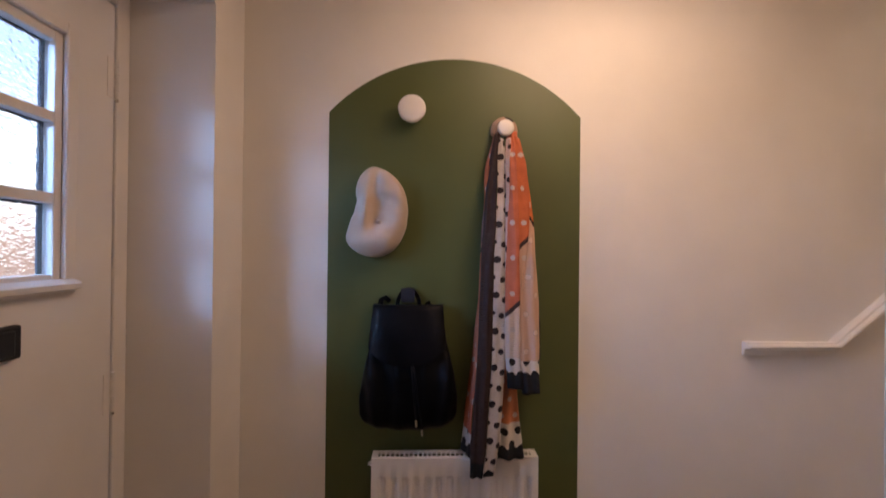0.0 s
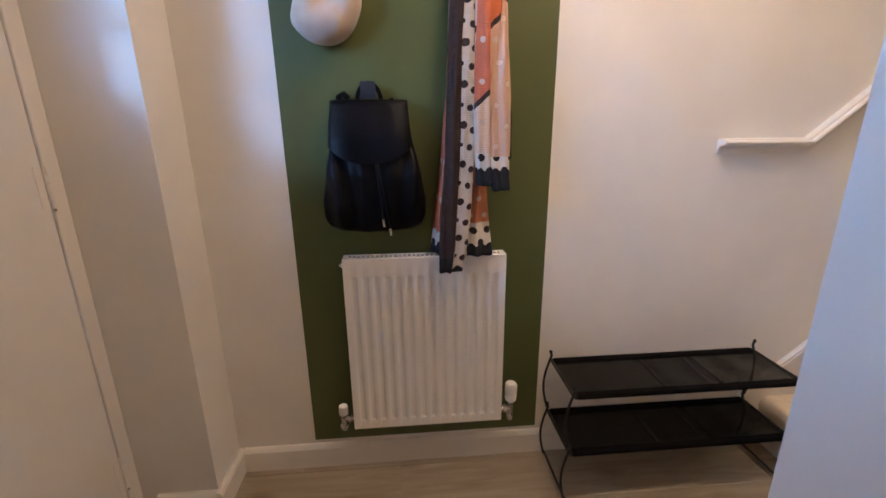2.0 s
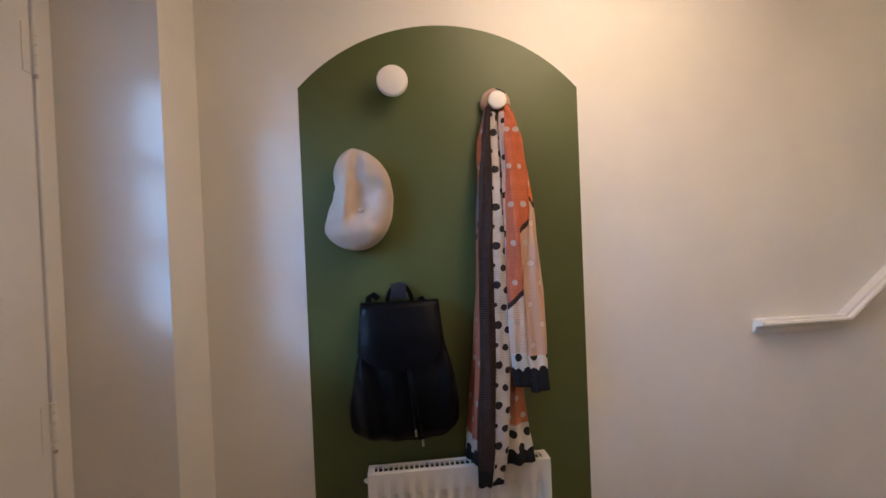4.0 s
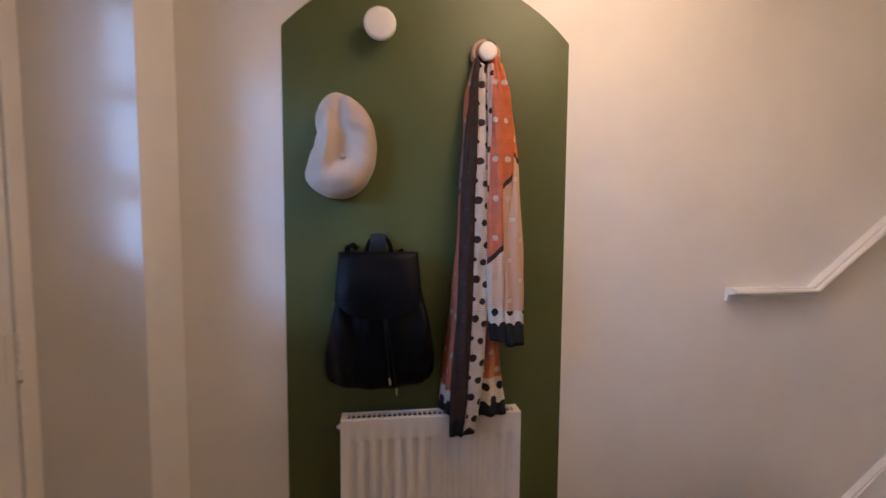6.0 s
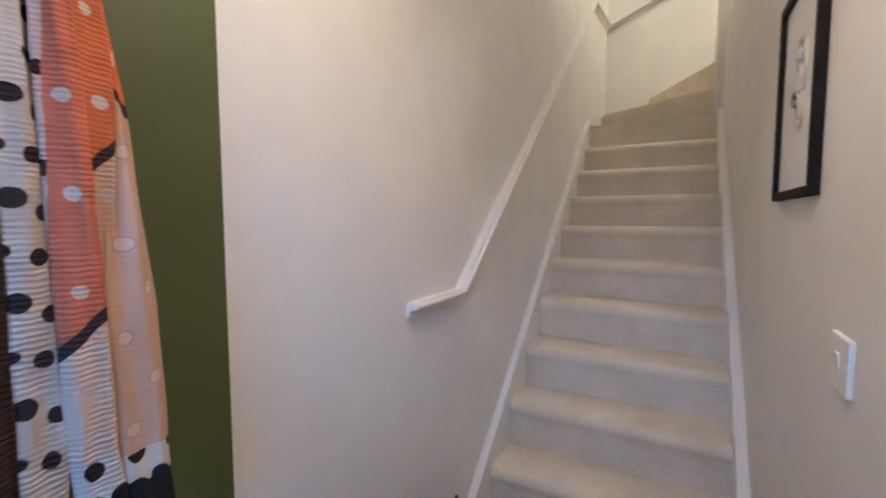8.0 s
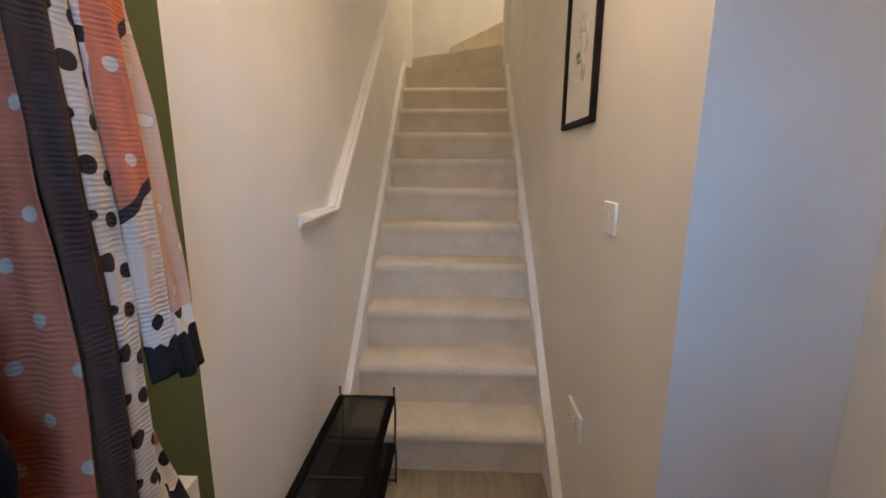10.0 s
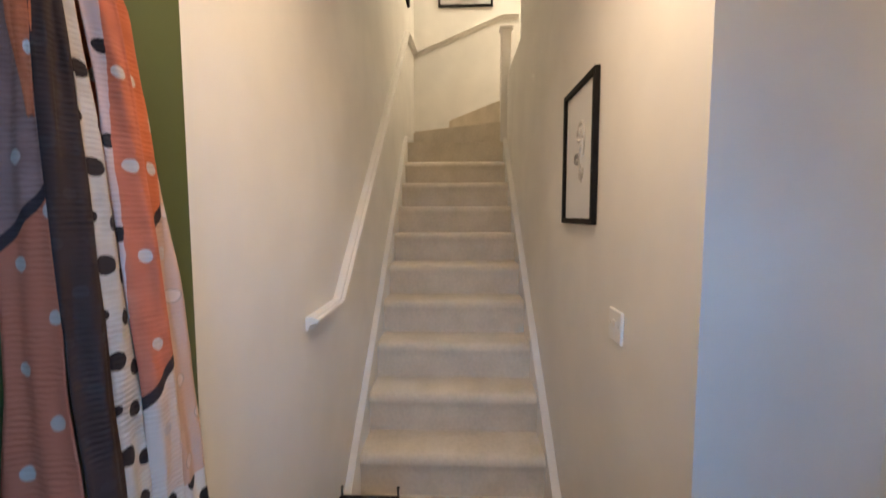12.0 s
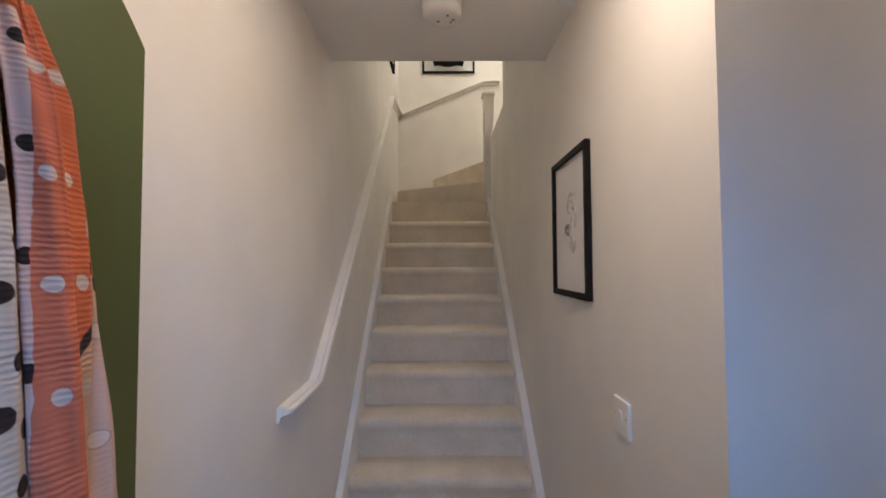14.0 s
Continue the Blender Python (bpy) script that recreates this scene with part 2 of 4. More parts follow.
def cloth(name, base, dot=None, radius=0.008, step=(0.05, 0.05), shift=0.5, white_below=None, black_below=None,
          slant=None, under=None, edge_dots=False, hem=None, rings=False, thin=0.0, crimped=0.42):
    """Crinkled scarf cloth. Its UV holds metres across (u) and the height above the floor (v)."""
    m, n, l, b = material(name)

    def mth(op, a, c=None, clamp=False):
        k = n.new("ShaderNodeMath")
        k.operation, k.use_clamp = op, clamp
        for i, v in enumerate((a, c)):
            if v is None:
                continue
            if isinstance(v, (int, float)):
                k.inputs[i].default_value = v
            else:
                l.new(v, k.inputs[i])
        return k.outputs[0]

    def mixc(f, a, c):
        k = n.new("ShaderNodeMix")
        k.data_type = "RGBA"
        l.new(f, k.inputs["Factor"])
        for key, v in (("A", a), ("B", c)):
            if isinstance(v, tuple):
                k.inputs[key].default_value = (*v, 1)
            else:
                l.new(v, k.inputs[key])
        return k.outputs["Result"]

    uv = n.new("ShaderNodeUVMap")
    uv.uv_map = "cloth"
    wob = n.new("ShaderNodeTexNoise")
    wob.inputs["Scale"].default_value = 70
    l.new(uv.outputs[0], wob.inputs["Vector"])
    sep = n.new("ShaderNodeSeparateXYZ")
    l.new(uv.outputs[0], sep.inputs[0])
    jig = mth("MULTIPLY", mth("SUBTRACT", wob.outputs["Fac"], 0.5), 0.0035)
    u, v = mth("ADD", sep.outputs[0], jig), mth("ADD", sep.outputs[1], jig)

    def dots(r, su, sv, off, du=0.0, hollow=False):
        row = mth("FLOOR", mth("DIVIDE", v, sv))
        odd = mth("MULTIPLY", mth("MODULO", mth("ABSOLUTE", row), 2.0), off * su)
        fu = mth("SUBTRACT", mth("MULTIPLY", mth("FRACT", mth("DIVIDE", mth("ADD", mth("ADD", u, odd), du), su)), su), su / 2)
        fv = mth("SUBTRACT", mth("MULTIPLY", mth("FRACT", mth("DIVIDE", v, sv)), sv), sv / 2)
        d = mth("SQRT", mth("ADD", mth("MULTIPLY", fu, fu), mth("MULTIPLY", fv, fv)))
        if hollow:
            return mth("LESS_THAN", mth("ABSOLUTE", mth("SUBTRACT", d, r)), 0.0009)
        return mth("LESS_THAN", d, r)

    big = n.new("ShaderNodeTexNoise")
    big.inputs["Scale"].default_value = 22
    l.new(uv.outputs[0], big.inputs["Vector"])
    col = two_tone(n, l, big.outputs["Fac"], tuple(c * 0.86 for c in base), tuple(min(1, c * 1.08) for c in base))
    if slant is not None:
        z0, k, color = slant
        line = mth("SUBTRACT", v, mth("ADD", mth("MULTIPLY", u, k), z0))
        col = mixc(mth("LESS_THAN", line, 0.0), col, under)
        band = mth("LESS_THAN", mth("ABSOLUTE", line), 0.008)
    if rings:
        col = mixc(dots(radius, step[0], step[1], shift, 0.012), col, (0.66, 0.49, 0.40))
    if dot:
        col = mixc(dots(radius, step[0], step[1], shift, 0.012, rings), col, dot)
    if slant is not None:
        col = mixc(band, col, color)
    if edge_dots:
        # ragged half-dots down both edges of the strip
        for centre, sv, r, off in ((0.0075, 0.106, 0.0105, 0.032), (0.0, 0.106, 0.0062, 0.085), (0.026, 0.106, 0.0092, 0.093), (0.034, 0.106, 0.0092, 0.047)):
            fv = mth("SUBTRACT", mth("MULTIPLY", mth("FRACT", mth("DIVIDE", mth("ADD", v, off), sv)), sv), sv / 2)
            fu = mth("SUBTRACT", u, centre)
            d = mth("SQRT", mth("ADD", mth("MULTIPLY", fu, fu), mth("MULTIPLY", fv, fv)))
            col = mixc(mth("LESS_THAN", d, r), col, (0.028, 0.02, 0.021))
    if hem is not None:
        # a pale border that narrows downwards, with dark half-dots along its inner side
        top, low_z = hem
        side = mth("MULTIPLY", mth("SUBTRACT", v, low_z), 0.020 / (top - low_z))
        col = mixc(mth("LESS_THAN", u, side), col, (0.60, 0.42, 0.36))
        fv = mth("SUBTRACT", mth("MULTIPLY", mth("FRACT", mth("DIVIDE", v, 0.106)), 0.106), 0.053)
        fu = mth("SUBTRACT", u, mth("SUBTRACT", side, 0.003))
        d = mth("SQRT", mth("ADD", mth("MULTIPLY", fu, fu), mth("MULTIPLY", fv, fv)))
        col = mixc(mth("MULTIPLY", mth("LESS_THAN", d, 0.0085), mth("LESS_THAN", u, side)), col, (0.028, 0.02, 0.021))
    if white_below is not None:
        low = mth("LESS_THAN", v, white_below)
        pale = mixc(dots(0.0105, 0.046, 0.036, 0.5, 0.004), (0.62, 0.57, 0.52), (0.02, 0.018, 0.02))
        col = mixc(low, col, pale)
    if black_below is not None:
        scal = mth("MULTIPLY", mth("ABSOLUTE", mth("SINE", mth("MULTIPLY", u, 110))), 0.009)
        col = mixc(mth("LESS_THAN", v, mth("ADD", scal, black_below)), col, (0.016, 0.017, 0.021))
    b.inputs["Roughness"].default_value = 0.85
    b.inputs["Specular IOR Level"].default_value = 0.2
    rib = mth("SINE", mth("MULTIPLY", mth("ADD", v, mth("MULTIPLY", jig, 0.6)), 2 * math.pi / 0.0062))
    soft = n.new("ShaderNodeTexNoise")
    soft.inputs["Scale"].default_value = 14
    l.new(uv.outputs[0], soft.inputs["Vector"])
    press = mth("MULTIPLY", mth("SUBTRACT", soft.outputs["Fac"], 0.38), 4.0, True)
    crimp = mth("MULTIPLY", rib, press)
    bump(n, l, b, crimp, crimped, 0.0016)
    # the colour is multiplied darker towards the grooves of the crimp
    groove_mix = n.new("ShaderNodeMix")
    groove_mix.data_type, groove_mix.blend_type = "RGBA", "MULTIPLY"
    l.new(mth("MULTIPLY", mth("SUBTRACT", 1.0, crimp), 0.28 * crimped, True), groove_mix.inputs["Factor"])
    l.new(col, groove_mix.inputs["A"])
    groove_mix.inputs["B"].default_value = (0.42, 0.30, 0.28, 1)
    col = groove_mix.outputs["Result"]
    l.new(col, b.inputs["Base Color"])
    if thin:
        tr = n.new("ShaderNodeBsdfTranslucent")
        l.new(col, tr.inputs["Color"])
        ms = n.new("ShaderNodeMixShader")
        ms.inputs["Fac"].default_value = thin
        l.new(b.outputs[0], ms.inputs[1])
        l.new(tr.outputs[0], ms.inputs[2])
        l.new(ms.outputs[0], n["Material Output"].inputs["Surface"])
    return m


CORAL, PEACH, BROWN, PALE = (0.55, 0.158, 0.088), (0.57, 0.370, 0.275), (0.042, 0.027, 0.026), (0.55, 0.485, 0.425)
DOTWHITE, DARK = (0.56, 0.455, 0.405), (0.04, 0.026, 0.027)
# back panel's print in darker tones: its shade is put into the colours
C_CORAL_BACK_SHADED = cloth("scarf_coral_back_shaded", (0.27, 0.145, 0.120), (0.46, 0.35, 0.30), 0.0078, (0.070, 0.053), 0.5, 0.885, 0.835, (1.42, 1.05, DARK), (0.46, 0.130, 0.070))
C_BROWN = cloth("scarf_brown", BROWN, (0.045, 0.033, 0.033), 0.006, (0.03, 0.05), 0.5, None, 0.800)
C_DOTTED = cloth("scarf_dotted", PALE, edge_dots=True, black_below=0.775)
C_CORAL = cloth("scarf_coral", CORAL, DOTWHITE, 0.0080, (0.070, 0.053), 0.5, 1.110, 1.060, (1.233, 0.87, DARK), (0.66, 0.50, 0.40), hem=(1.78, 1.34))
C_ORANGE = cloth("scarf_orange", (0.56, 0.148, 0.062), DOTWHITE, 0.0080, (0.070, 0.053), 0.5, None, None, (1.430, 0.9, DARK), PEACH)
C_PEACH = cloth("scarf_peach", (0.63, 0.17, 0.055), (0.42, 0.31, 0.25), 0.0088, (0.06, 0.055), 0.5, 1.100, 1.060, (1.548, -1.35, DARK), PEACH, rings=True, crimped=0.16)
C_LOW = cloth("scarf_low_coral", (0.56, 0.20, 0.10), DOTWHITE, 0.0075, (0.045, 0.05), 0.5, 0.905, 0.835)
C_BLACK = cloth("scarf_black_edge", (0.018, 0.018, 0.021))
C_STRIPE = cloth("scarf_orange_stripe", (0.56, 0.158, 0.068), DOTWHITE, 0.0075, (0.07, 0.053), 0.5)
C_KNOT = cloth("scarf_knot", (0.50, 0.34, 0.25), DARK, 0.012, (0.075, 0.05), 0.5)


# ---- mesh helpers ----
def link(name, bm, mat, parent=None, smooth=False, label=""):
    bmesh.ops.recalc_face_normals(bm, faces=bm.faces[:])
    me = bpy.data.meshes.new(name)
    bm.to_mesh(me)
    bm.free()
    for m in (mat if isinstance(mat, (list, tuple)) else [mat]):
        me.materials.append(m)
    for p in me.polygons:
        p.use_smooth = smooth
    ob = new(name, me)
    if parent is not None:
        ob.parent = parent
    if label:
        tagged(ob, label)
    return ob


def part(name, bm, mat, parent, label="", smooth=False):
    return link(name, bm, mat, parent, smooth, label)


def box(bm, x0, x1, y0, y1, z0, z1, bevel=0.0, seg=2):
    vs = [bm.verts.new(p) for p in ((x0, y0, z0), (x1, y0, z0), (x1, y1, z0), (x0, y1, z0), (x0, y0, z1), (x1, y0, z1), (x1, y1, z1), (x0, y1, z1))]
    fs = [bm.faces.new([vs[i] for i in q]) for q in ((3, 2, 1, 0), (4, 5, 6, 7), (0, 1, 5, 4), (1, 2, 6, 5), (2, 3, 7, 6), (3, 0, 4, 7))]
    if bevel:
        es = list({e for f in fs for e in f.edges})
        bmesh.ops.bevel(bm, geom=es, offset=bevel, segments=seg, affect="EDGES", profile=0.5)
    return bm


def block(*dims, bevel=0.0, seg=2):
    return box(bmesh.new(), *dims, bevel=bevel, seg=seg)


def prism(outline, y0, y1, axis="y", bm=None):
    """Extrude a closed outline: axis y takes (x, z) points, axis z takes (x, y), axis x takes (y, z)."""
    bm = bm or bmesh.new()

    def at(p, h):
        return {"y": (p[0], h, p[1]), "z": (p[0], p[1], h), "x": (h, p[0], p[1])}[axis]
    a = [bm.verts.new(at(p, y0)) for p in outline]
    b = [bm.verts.new(at(p, y1)) for p in outline]
    bm.faces.new(a)
    bm.faces.new(b[::-1])
    for i in range(len(outline)):
        j = (i + 1) % len(outline)
        bm.faces.new((a[i], b[i], b[j], a[j]))
    return bm


def tube(points, r, sides=8, bm=None, caps=True):
    """A round bar along a line of points."""
    bm = bm or bmesh.new()
    pts = [Vector(p) for p in points]
    rings, ref = [], None
    for i, p in enumerate(pts):
        d = (pts[min(i + 1, len(pts) - 1)] - pts[max(i - 1, 0)]).normalized()
        if ref is None:
            ref = d.orthogonal().normalized()
        ref = (ref - d * ref.dot(d)).normalized()
        s = d.cross(ref)
        rr = r[i] if isinstance(r, (list, tuple)) else r
        rings.append([bm.verts.new(p + rr * (math.cos(a) * ref + math.sin(a) * s)) for a in (2 * math.pi * k / sides for k in range(sides))])
    for a, b in zip(rings, rings[1:]):
        for k in range(sides):
            bm.faces.new((a[k], a[(k + 1) % sides], b[(k + 1) % sides], b[k]))
    if caps:
        bm.faces.new(rings[0][::-1])
        bm.faces.new(rings[-1])
    return bm


def lathe(profile, origin, axis, sides=40, bm=None):
    """Turn a profile of (radius, height) about an axis through origin."""
    bm = bm or bmesh.new()
    turn = Vector(axis).normalized().to_track_quat("Z", "Y").to_matrix()
    rings = []
    for r, h in profile:
        rings.append([bm.verts.new(Vector(origin) + turn @ Vector((r * math.cos(a), r * math.sin(a), h))) for a in (2 * math.pi * k / sides for k in range(sides))])
    for a, b in zip(rings, rings[1:]):
        for k in range(sides):
            bm.faces.new((a[k], a[(k + 1) % sides], b[(k + 1) % sides], b[k]))
    bm.faces.new(rings[0][::-1])
    bm.faces.new(rings[-1])
    return bm


def sweep(profile, path, across, bm=None, sizes=None):
    """Carry a profile of (out, up) along a path whose sideways direction is across(i)."""
    bm = bm or bmesh.new()
    pts = [Vector(p) for p in path]
    rings = []
    for i, p in enumerate(pts):
        d = Vector((0, 0, 0))
        if i > 0:
            d += (pts[i] - pts[i - 1]).normalized()
        if i < len(pts) - 1:
            d += (pts[i + 1] - pts[i]).normalized()
        d.normalize()
        side = Vector(across(i)).normalized()
        up = side.cross(d)
        if up.z < 0:
            up = -up
        size = sizes[i] if sizes else 1.0
        rings.append([bm.verts.new(p + side * o * size + up * h * size) for o, h in profile])
    k = len(profile)
    for a, b in zip(rings, rings[1:]):
        for i in range(k):
            bm.faces.new((a[i], a[(i + 1) % k], b[(i + 1) % k], b[i]))
    bm.faces.new(rings[0][::-1])
    bm.faces.new(rings[-1])
    return bm


def thing(name, place, label, category, group=""):
    ob = new(name)
    ob.location = place
    ob.empty_display_size = 0.05
    bpy.context.view_layer.update()
    return tagged(ob, label, category, group)


def adopt(parent, *children):
    """Parent meshes that were built in world coordinates, and keep them where they are."""
    for c in children:
        c.parent = parent
        c.matrix_parent_inverse = Matrix.Translation(parent.location).inverted()


def structure(name, bm, mat, label, category, smooth=False):
    return tagged(link(name, bm, mat, None, smooth), label, category, kind="structure")


def smooth_by_angle(ob, deg=35):
    me = ob.data
    for p in me.polygons:
        p.use_smooth = True
    me.set_sharp_from_angle(angle=radians(deg))
    return ob


# ---- the plan ----
NORTH, SOUTH = 1.35, -1.35          # the hall's long walls
WEST, DOOR_X = 1.01, 0.78           # inner face of the front wall, inner face of the door
EAST = 2.108                        # the short wall beside the stairs
STAIR_S = 0.455                     # the stairs' south wall
FAR = 6.02                          # the wall at the turn of the stairs
CEILING, UPPER, TOP = 2.38, 2.65, 4.95
RISE, GOING, FIRST = 0.189, 0.220, 2.945

structure("wall_north", block(0.66, FAR + 0.12, NORTH, NORTH + 0.12, -0.02, TOP), WALL, "cream-white painted plaster wall of hall and stairs", "wall")
bm = bmesh.new()
box(bm, 0.66, WEST, SOUTH, 0.27, -0.02, CEILING)
box(bm, 0.66, WEST, 1.17, NORTH, -0.02, CEILING)
box(bm, 0.66, WEST, 0.27, 1.17, 2.09, CEILING)
structure("wall_west", bm, WALL, "cream-white wall with a deep reveal round the front door", "wall")
structure("wall_south", block(0.66, EAST + 0.1, SOUTH - 0.1, SOUTH, -0.02, CEILING), WALL, "plain cream-white wall at the end of the hall", "wall")
structure("wall_east", prism([(EAST, STAIR_S - 0.1), (EAST, 0.125), (1.978, 0.125), (1.978, SOUTH), (2.28, SOUTH), (2.28, STAIR_S - 0.1)], -0.02, CEILING, "z"), WALL,
          "short cream-white wall with a pier, in cool daylight", "wall")
bm = bmesh.new()
box(bm, EAST, 5.16, STAIR_S - 0.1, STAIR_S, -0.02, UPPER)
box(bm, 3.1, 4.30, STAIR_S - 0.1, STAIR_S, UPPER, TOP)
structure("wall_stairs", bm, WALL, "cream-white wall along the stairs, open to the landing above", "wall")
structure("trim", block(4.30, 4.375, STAIR_S - 0.104, STAIR_S + 0.004, UPPER, TOP, bevel=0.005), GLOSS, "white gloss trim on the edge of the stairwell wall", "trim")
structure("wall_far", block(FAR, FAR + 0.12, -0.9, NORTH, -0.02, TOP), WALL, "cream-white wall at the turn of the stairs", "wall")
bm = bmesh.new()
box(bm, 2.98, 3.1, -0.9, NORTH, UPPER, TOP)
box(bm, 3.1, FAR, -1.0, -0.9, UPPER, TOP)
structure("wall_landing", bm, WALL, "plain cream-white walls round the upper landing", "wall")
structure("ceiling", block(0.66, 3.19, SOUTH, NORTH, CEILING, UPPER), CEIL, "white ceiling that ends above the stairs", "ceiling")
structure("ceiling_upper", block(2.98, FAR + 0.12, -1.0, NORTH, TOP, TOP + 0.1), CEIL, "white ceiling high over the stairs", "ceiling")
structure("floor_landing", block(3.1, FAR, -0.9, STAIR_S - 0.1, CEILING, UPPER), CARPET, "beige carpeted upper landing", "floor")

# the painted arch, a coat of green on the north wall
AL, AR, SPRING, APEX = 1.277, 2.082, 1.858, 2.036
half, rise = (AR - AL) / 2, APEX - SPRING
rad = (half * half + rise * rise) / (2 * rise)
sweep_a = math.asin(half / rad)
outline = [(AL, 0.104), (AR, 0.104)] + [((AL + AR) / 2 + rad * math.sin(a), APEX - rad + rad * math.cos(a)) for a in np.linspace(sweep_a, -sweep_a, 49)]
structure("painted_arch", prism(outline, NORTH - 0.0015, NORTH + 0.001), GREEN, "matt olive-green painted arch on the cream wall", "painted arch")


# ---- skirting ----
def skirting_profile(h, t=0.018):
    return [(0, 0), (t, 0), (t, h - 0.014), (t - 0.006, h - 0.004), (t - 0.011, h), (0, h)]


SK = 0.090
bm = prism([(NORTH - o, z) for o, z in skirting_profile(SK)], WEST + 0.018, 2.66, "x")
prism([(WEST + o, z) for o, z in skirting_profile(SK)], 1.152, NORTH, "y", bm)
prism([(1.17 - o, z) for o, z in skirting_profile(SK)], 0.83, WEST, "x", bm)
structure("baseboard", bm, GLOSS, "white gloss skirting board on the cream wall", "skirting")
bm = prism([(STAIR_S + o, z) for o, z in skirting_profile(SK)], EAST, 2.705, "x")
structure("baseboard_stairs", bm, GLOSS, "white gloss skirting board beside the stairs", "skirting")
bm = prism([(EAST - o, z) for o, z in skirting_profile(SK)], 0.143, STAIR_S, "y")
prism([(0.125 + o, z) for o, z in skirting_profile(SK)], 1.96, EAST, "x", bm)
prism([(1.978 - o, z) for o, z in skirting_profile(SK)], SOUTH, 0.125, "y", bm)
structure("baseboard_east", bm, GLOSS, "white gloss skirting board round the pier", "skirting")


# ---- stairs ----
staircase = thing("staircase", (FIRST, 0.9, 0), "beige carpeted staircase with white painted strings, turning at the top", "staircase")
S0, S1 = STAIR_S + 0.036, NORTH - 0.030


def step_profile(k):
    x, z0, z1, r = FIRST + (k - 1) * GOING, (k - 1) * RISE, k * RISE, 0.036
    pts = [(x + 0.012, z0), (x + 0.011, z1 - 0.085)]
    pts += [(x + r - r * math.sin(a), z1 - r + r * math.cos(a) * 1.0) for a in np.linspace(radians(118), 0, 11)]
    pts += [(x + GOING + 0.034, z1), (x + GOING + 0.034, z0)]
    return pts


for k in range(1, 12):
    ob = part("step", prism(step_profile(k), S0, S1), CARPET, None)
    smooth_by_angle(ob, 50)
    adopt(staircase, ob)
PIV = (5.165, 0.512)
winders = (
    [PIV, (5.63, S1), (FAR, S1), (FAR, PIV[1])],
    [(5.20, 0.512), (FAR, 0.985), (FAR, 0.46), (5.20, 0.46)],
)
for k, outline in zip((12, 13), winders):
    bm = prism(outline, (k - 1) * RISE - 0.12, k * RISE, "z")
    bmesh.ops.bevel(bm, geom=[e for e in bm.edges if all(v.co.z > k * RISE - 0.01 for v in e.verts)], offset=0.014, segments=3, affect="EDGES")
    ob = part("winder_step", bm, CARPET, None)
    adopt(staircase, ob)
ob = part("winder_base", prism([(5.12, S0), (5.12, S1), (FAR, S1), (FAR, S0)], 9 * RISE, 11 * RISE, "z"), CARPET, None)
adopt(staircase, ob)


def string_outline(up, x0, x1):
    slope = RISE / GOING
    top = lambda x: RISE + up + (x - FIRST) * slope
    return [(x0, 0.0), (x0, top(x0)), (x1 - 0.16, top(x1 - 0.16)), (x1 - 0.06, top(x1 - 0.06) - 0.012), (x1, top(x1) - 0.045), (x1 + 0.30, top(x1) - 0.02), (x1 + 0.30, top(x1) - 0.40), (x1, top(x1) - 0.45), (x0 + 0.50, 0.0)] if x1 > 5.17 else [(x0, 0.0), (x0, top(x0)), (x1, top(x1)), (x1, top(x1) - 0.42), (x0 + 0.50, 0.0)]


for (y0, y1, up, x0), x1 in zip(((STAIR_S, S0 + 0.001, 0.045, 2.735), (S1 - 0.001, NORTH, 0.075, 2.87)), (5.15, 5.19)):
    bm = prism(string_outline(up, x0, x1), y0, y1)
    bmesh.ops.bevel(bm, geom=[e for e in bm.edges if abs(e.verts[0].co.y - e.verts[1].co.y) < 1e-5], offset=0.006, segments=2, affect="EDGES")
    ob = part("string", bm, GLOSS, None, "white gloss stair string")
    adopt(staircase, ob)
ob = part("upper_string", prism([(0.40, 2.25), (S1, 2.06), (S1, 2.30), (0.40, 2.80)], FAR - 0.02, FAR, "x"), WALL, None)
adopt(staircase, ob)
# newel post at the turn
bm = block(5.135, 5.225, 0.425, 0.512, 1.85, 3.03, bevel=0.006)
newel = part("newel_post", bm, GLOSS, None, "white gloss newel post")
adopt(staircase, newel)
ob = part("newel_cap", block(5.125, 5.237, 0.413, 0.524, 3.022, 3.06, bevel=0.01), GLOSS, None, "white gloss cap")
adopt(newel, ob)


# ---- handrail on the wall ----
rail = thing("handrail", (2.59, NORTH, 1.12), "white gloss wooden handrail fixed to the stair wall", "handrail")
PROF = [(0, -0.036), (0.007, -0.036), (0.010, -0.028), (0.013, -0.018), (0.021, -0.012), (0.034, -0.010), (0.043, -0.006), (0.046, 0.000), (0.043, 0.006), (0.036, 0.007), (0.034, 0.004), (0.030, 0.005), (0.028, 0.011), (0.018, 0.013), (0, 0.010)]
slope = 0.832
RAIL_X, RAIL_Z, CREST = 2.922, 1.127, 5.25
path = [(2.626, NORTH, RAIL_Z), (2.630, NORTH, RAIL_Z), (2.640, NORTH, RAIL_Z), (RAIL_X, NORTH, RAIL_Z), (CREST, NORTH, RAIL_Z + slope * (CREST - RAIL_X))]
ob = part("rail", sweep(PROF, path, lambda i: (0, -1, 0), sizes=(0.86, 0.96, 1, 1, 1)), GLOSS, None)
smooth_by_angle(ob, 30)
adopt(rail, ob)
z0 = RAIL_Z + slope * (CREST - RAIL_X)
ob = part("upper_rail", sweep(PROF, [(CREST, NORTH, z0), (FAR - 0.001, NORTH, 3.16)], lambda i: (0, -1, 0)), GLOSS, None)
smooth_by_angle(ob, 30)
adopt(rail, ob)
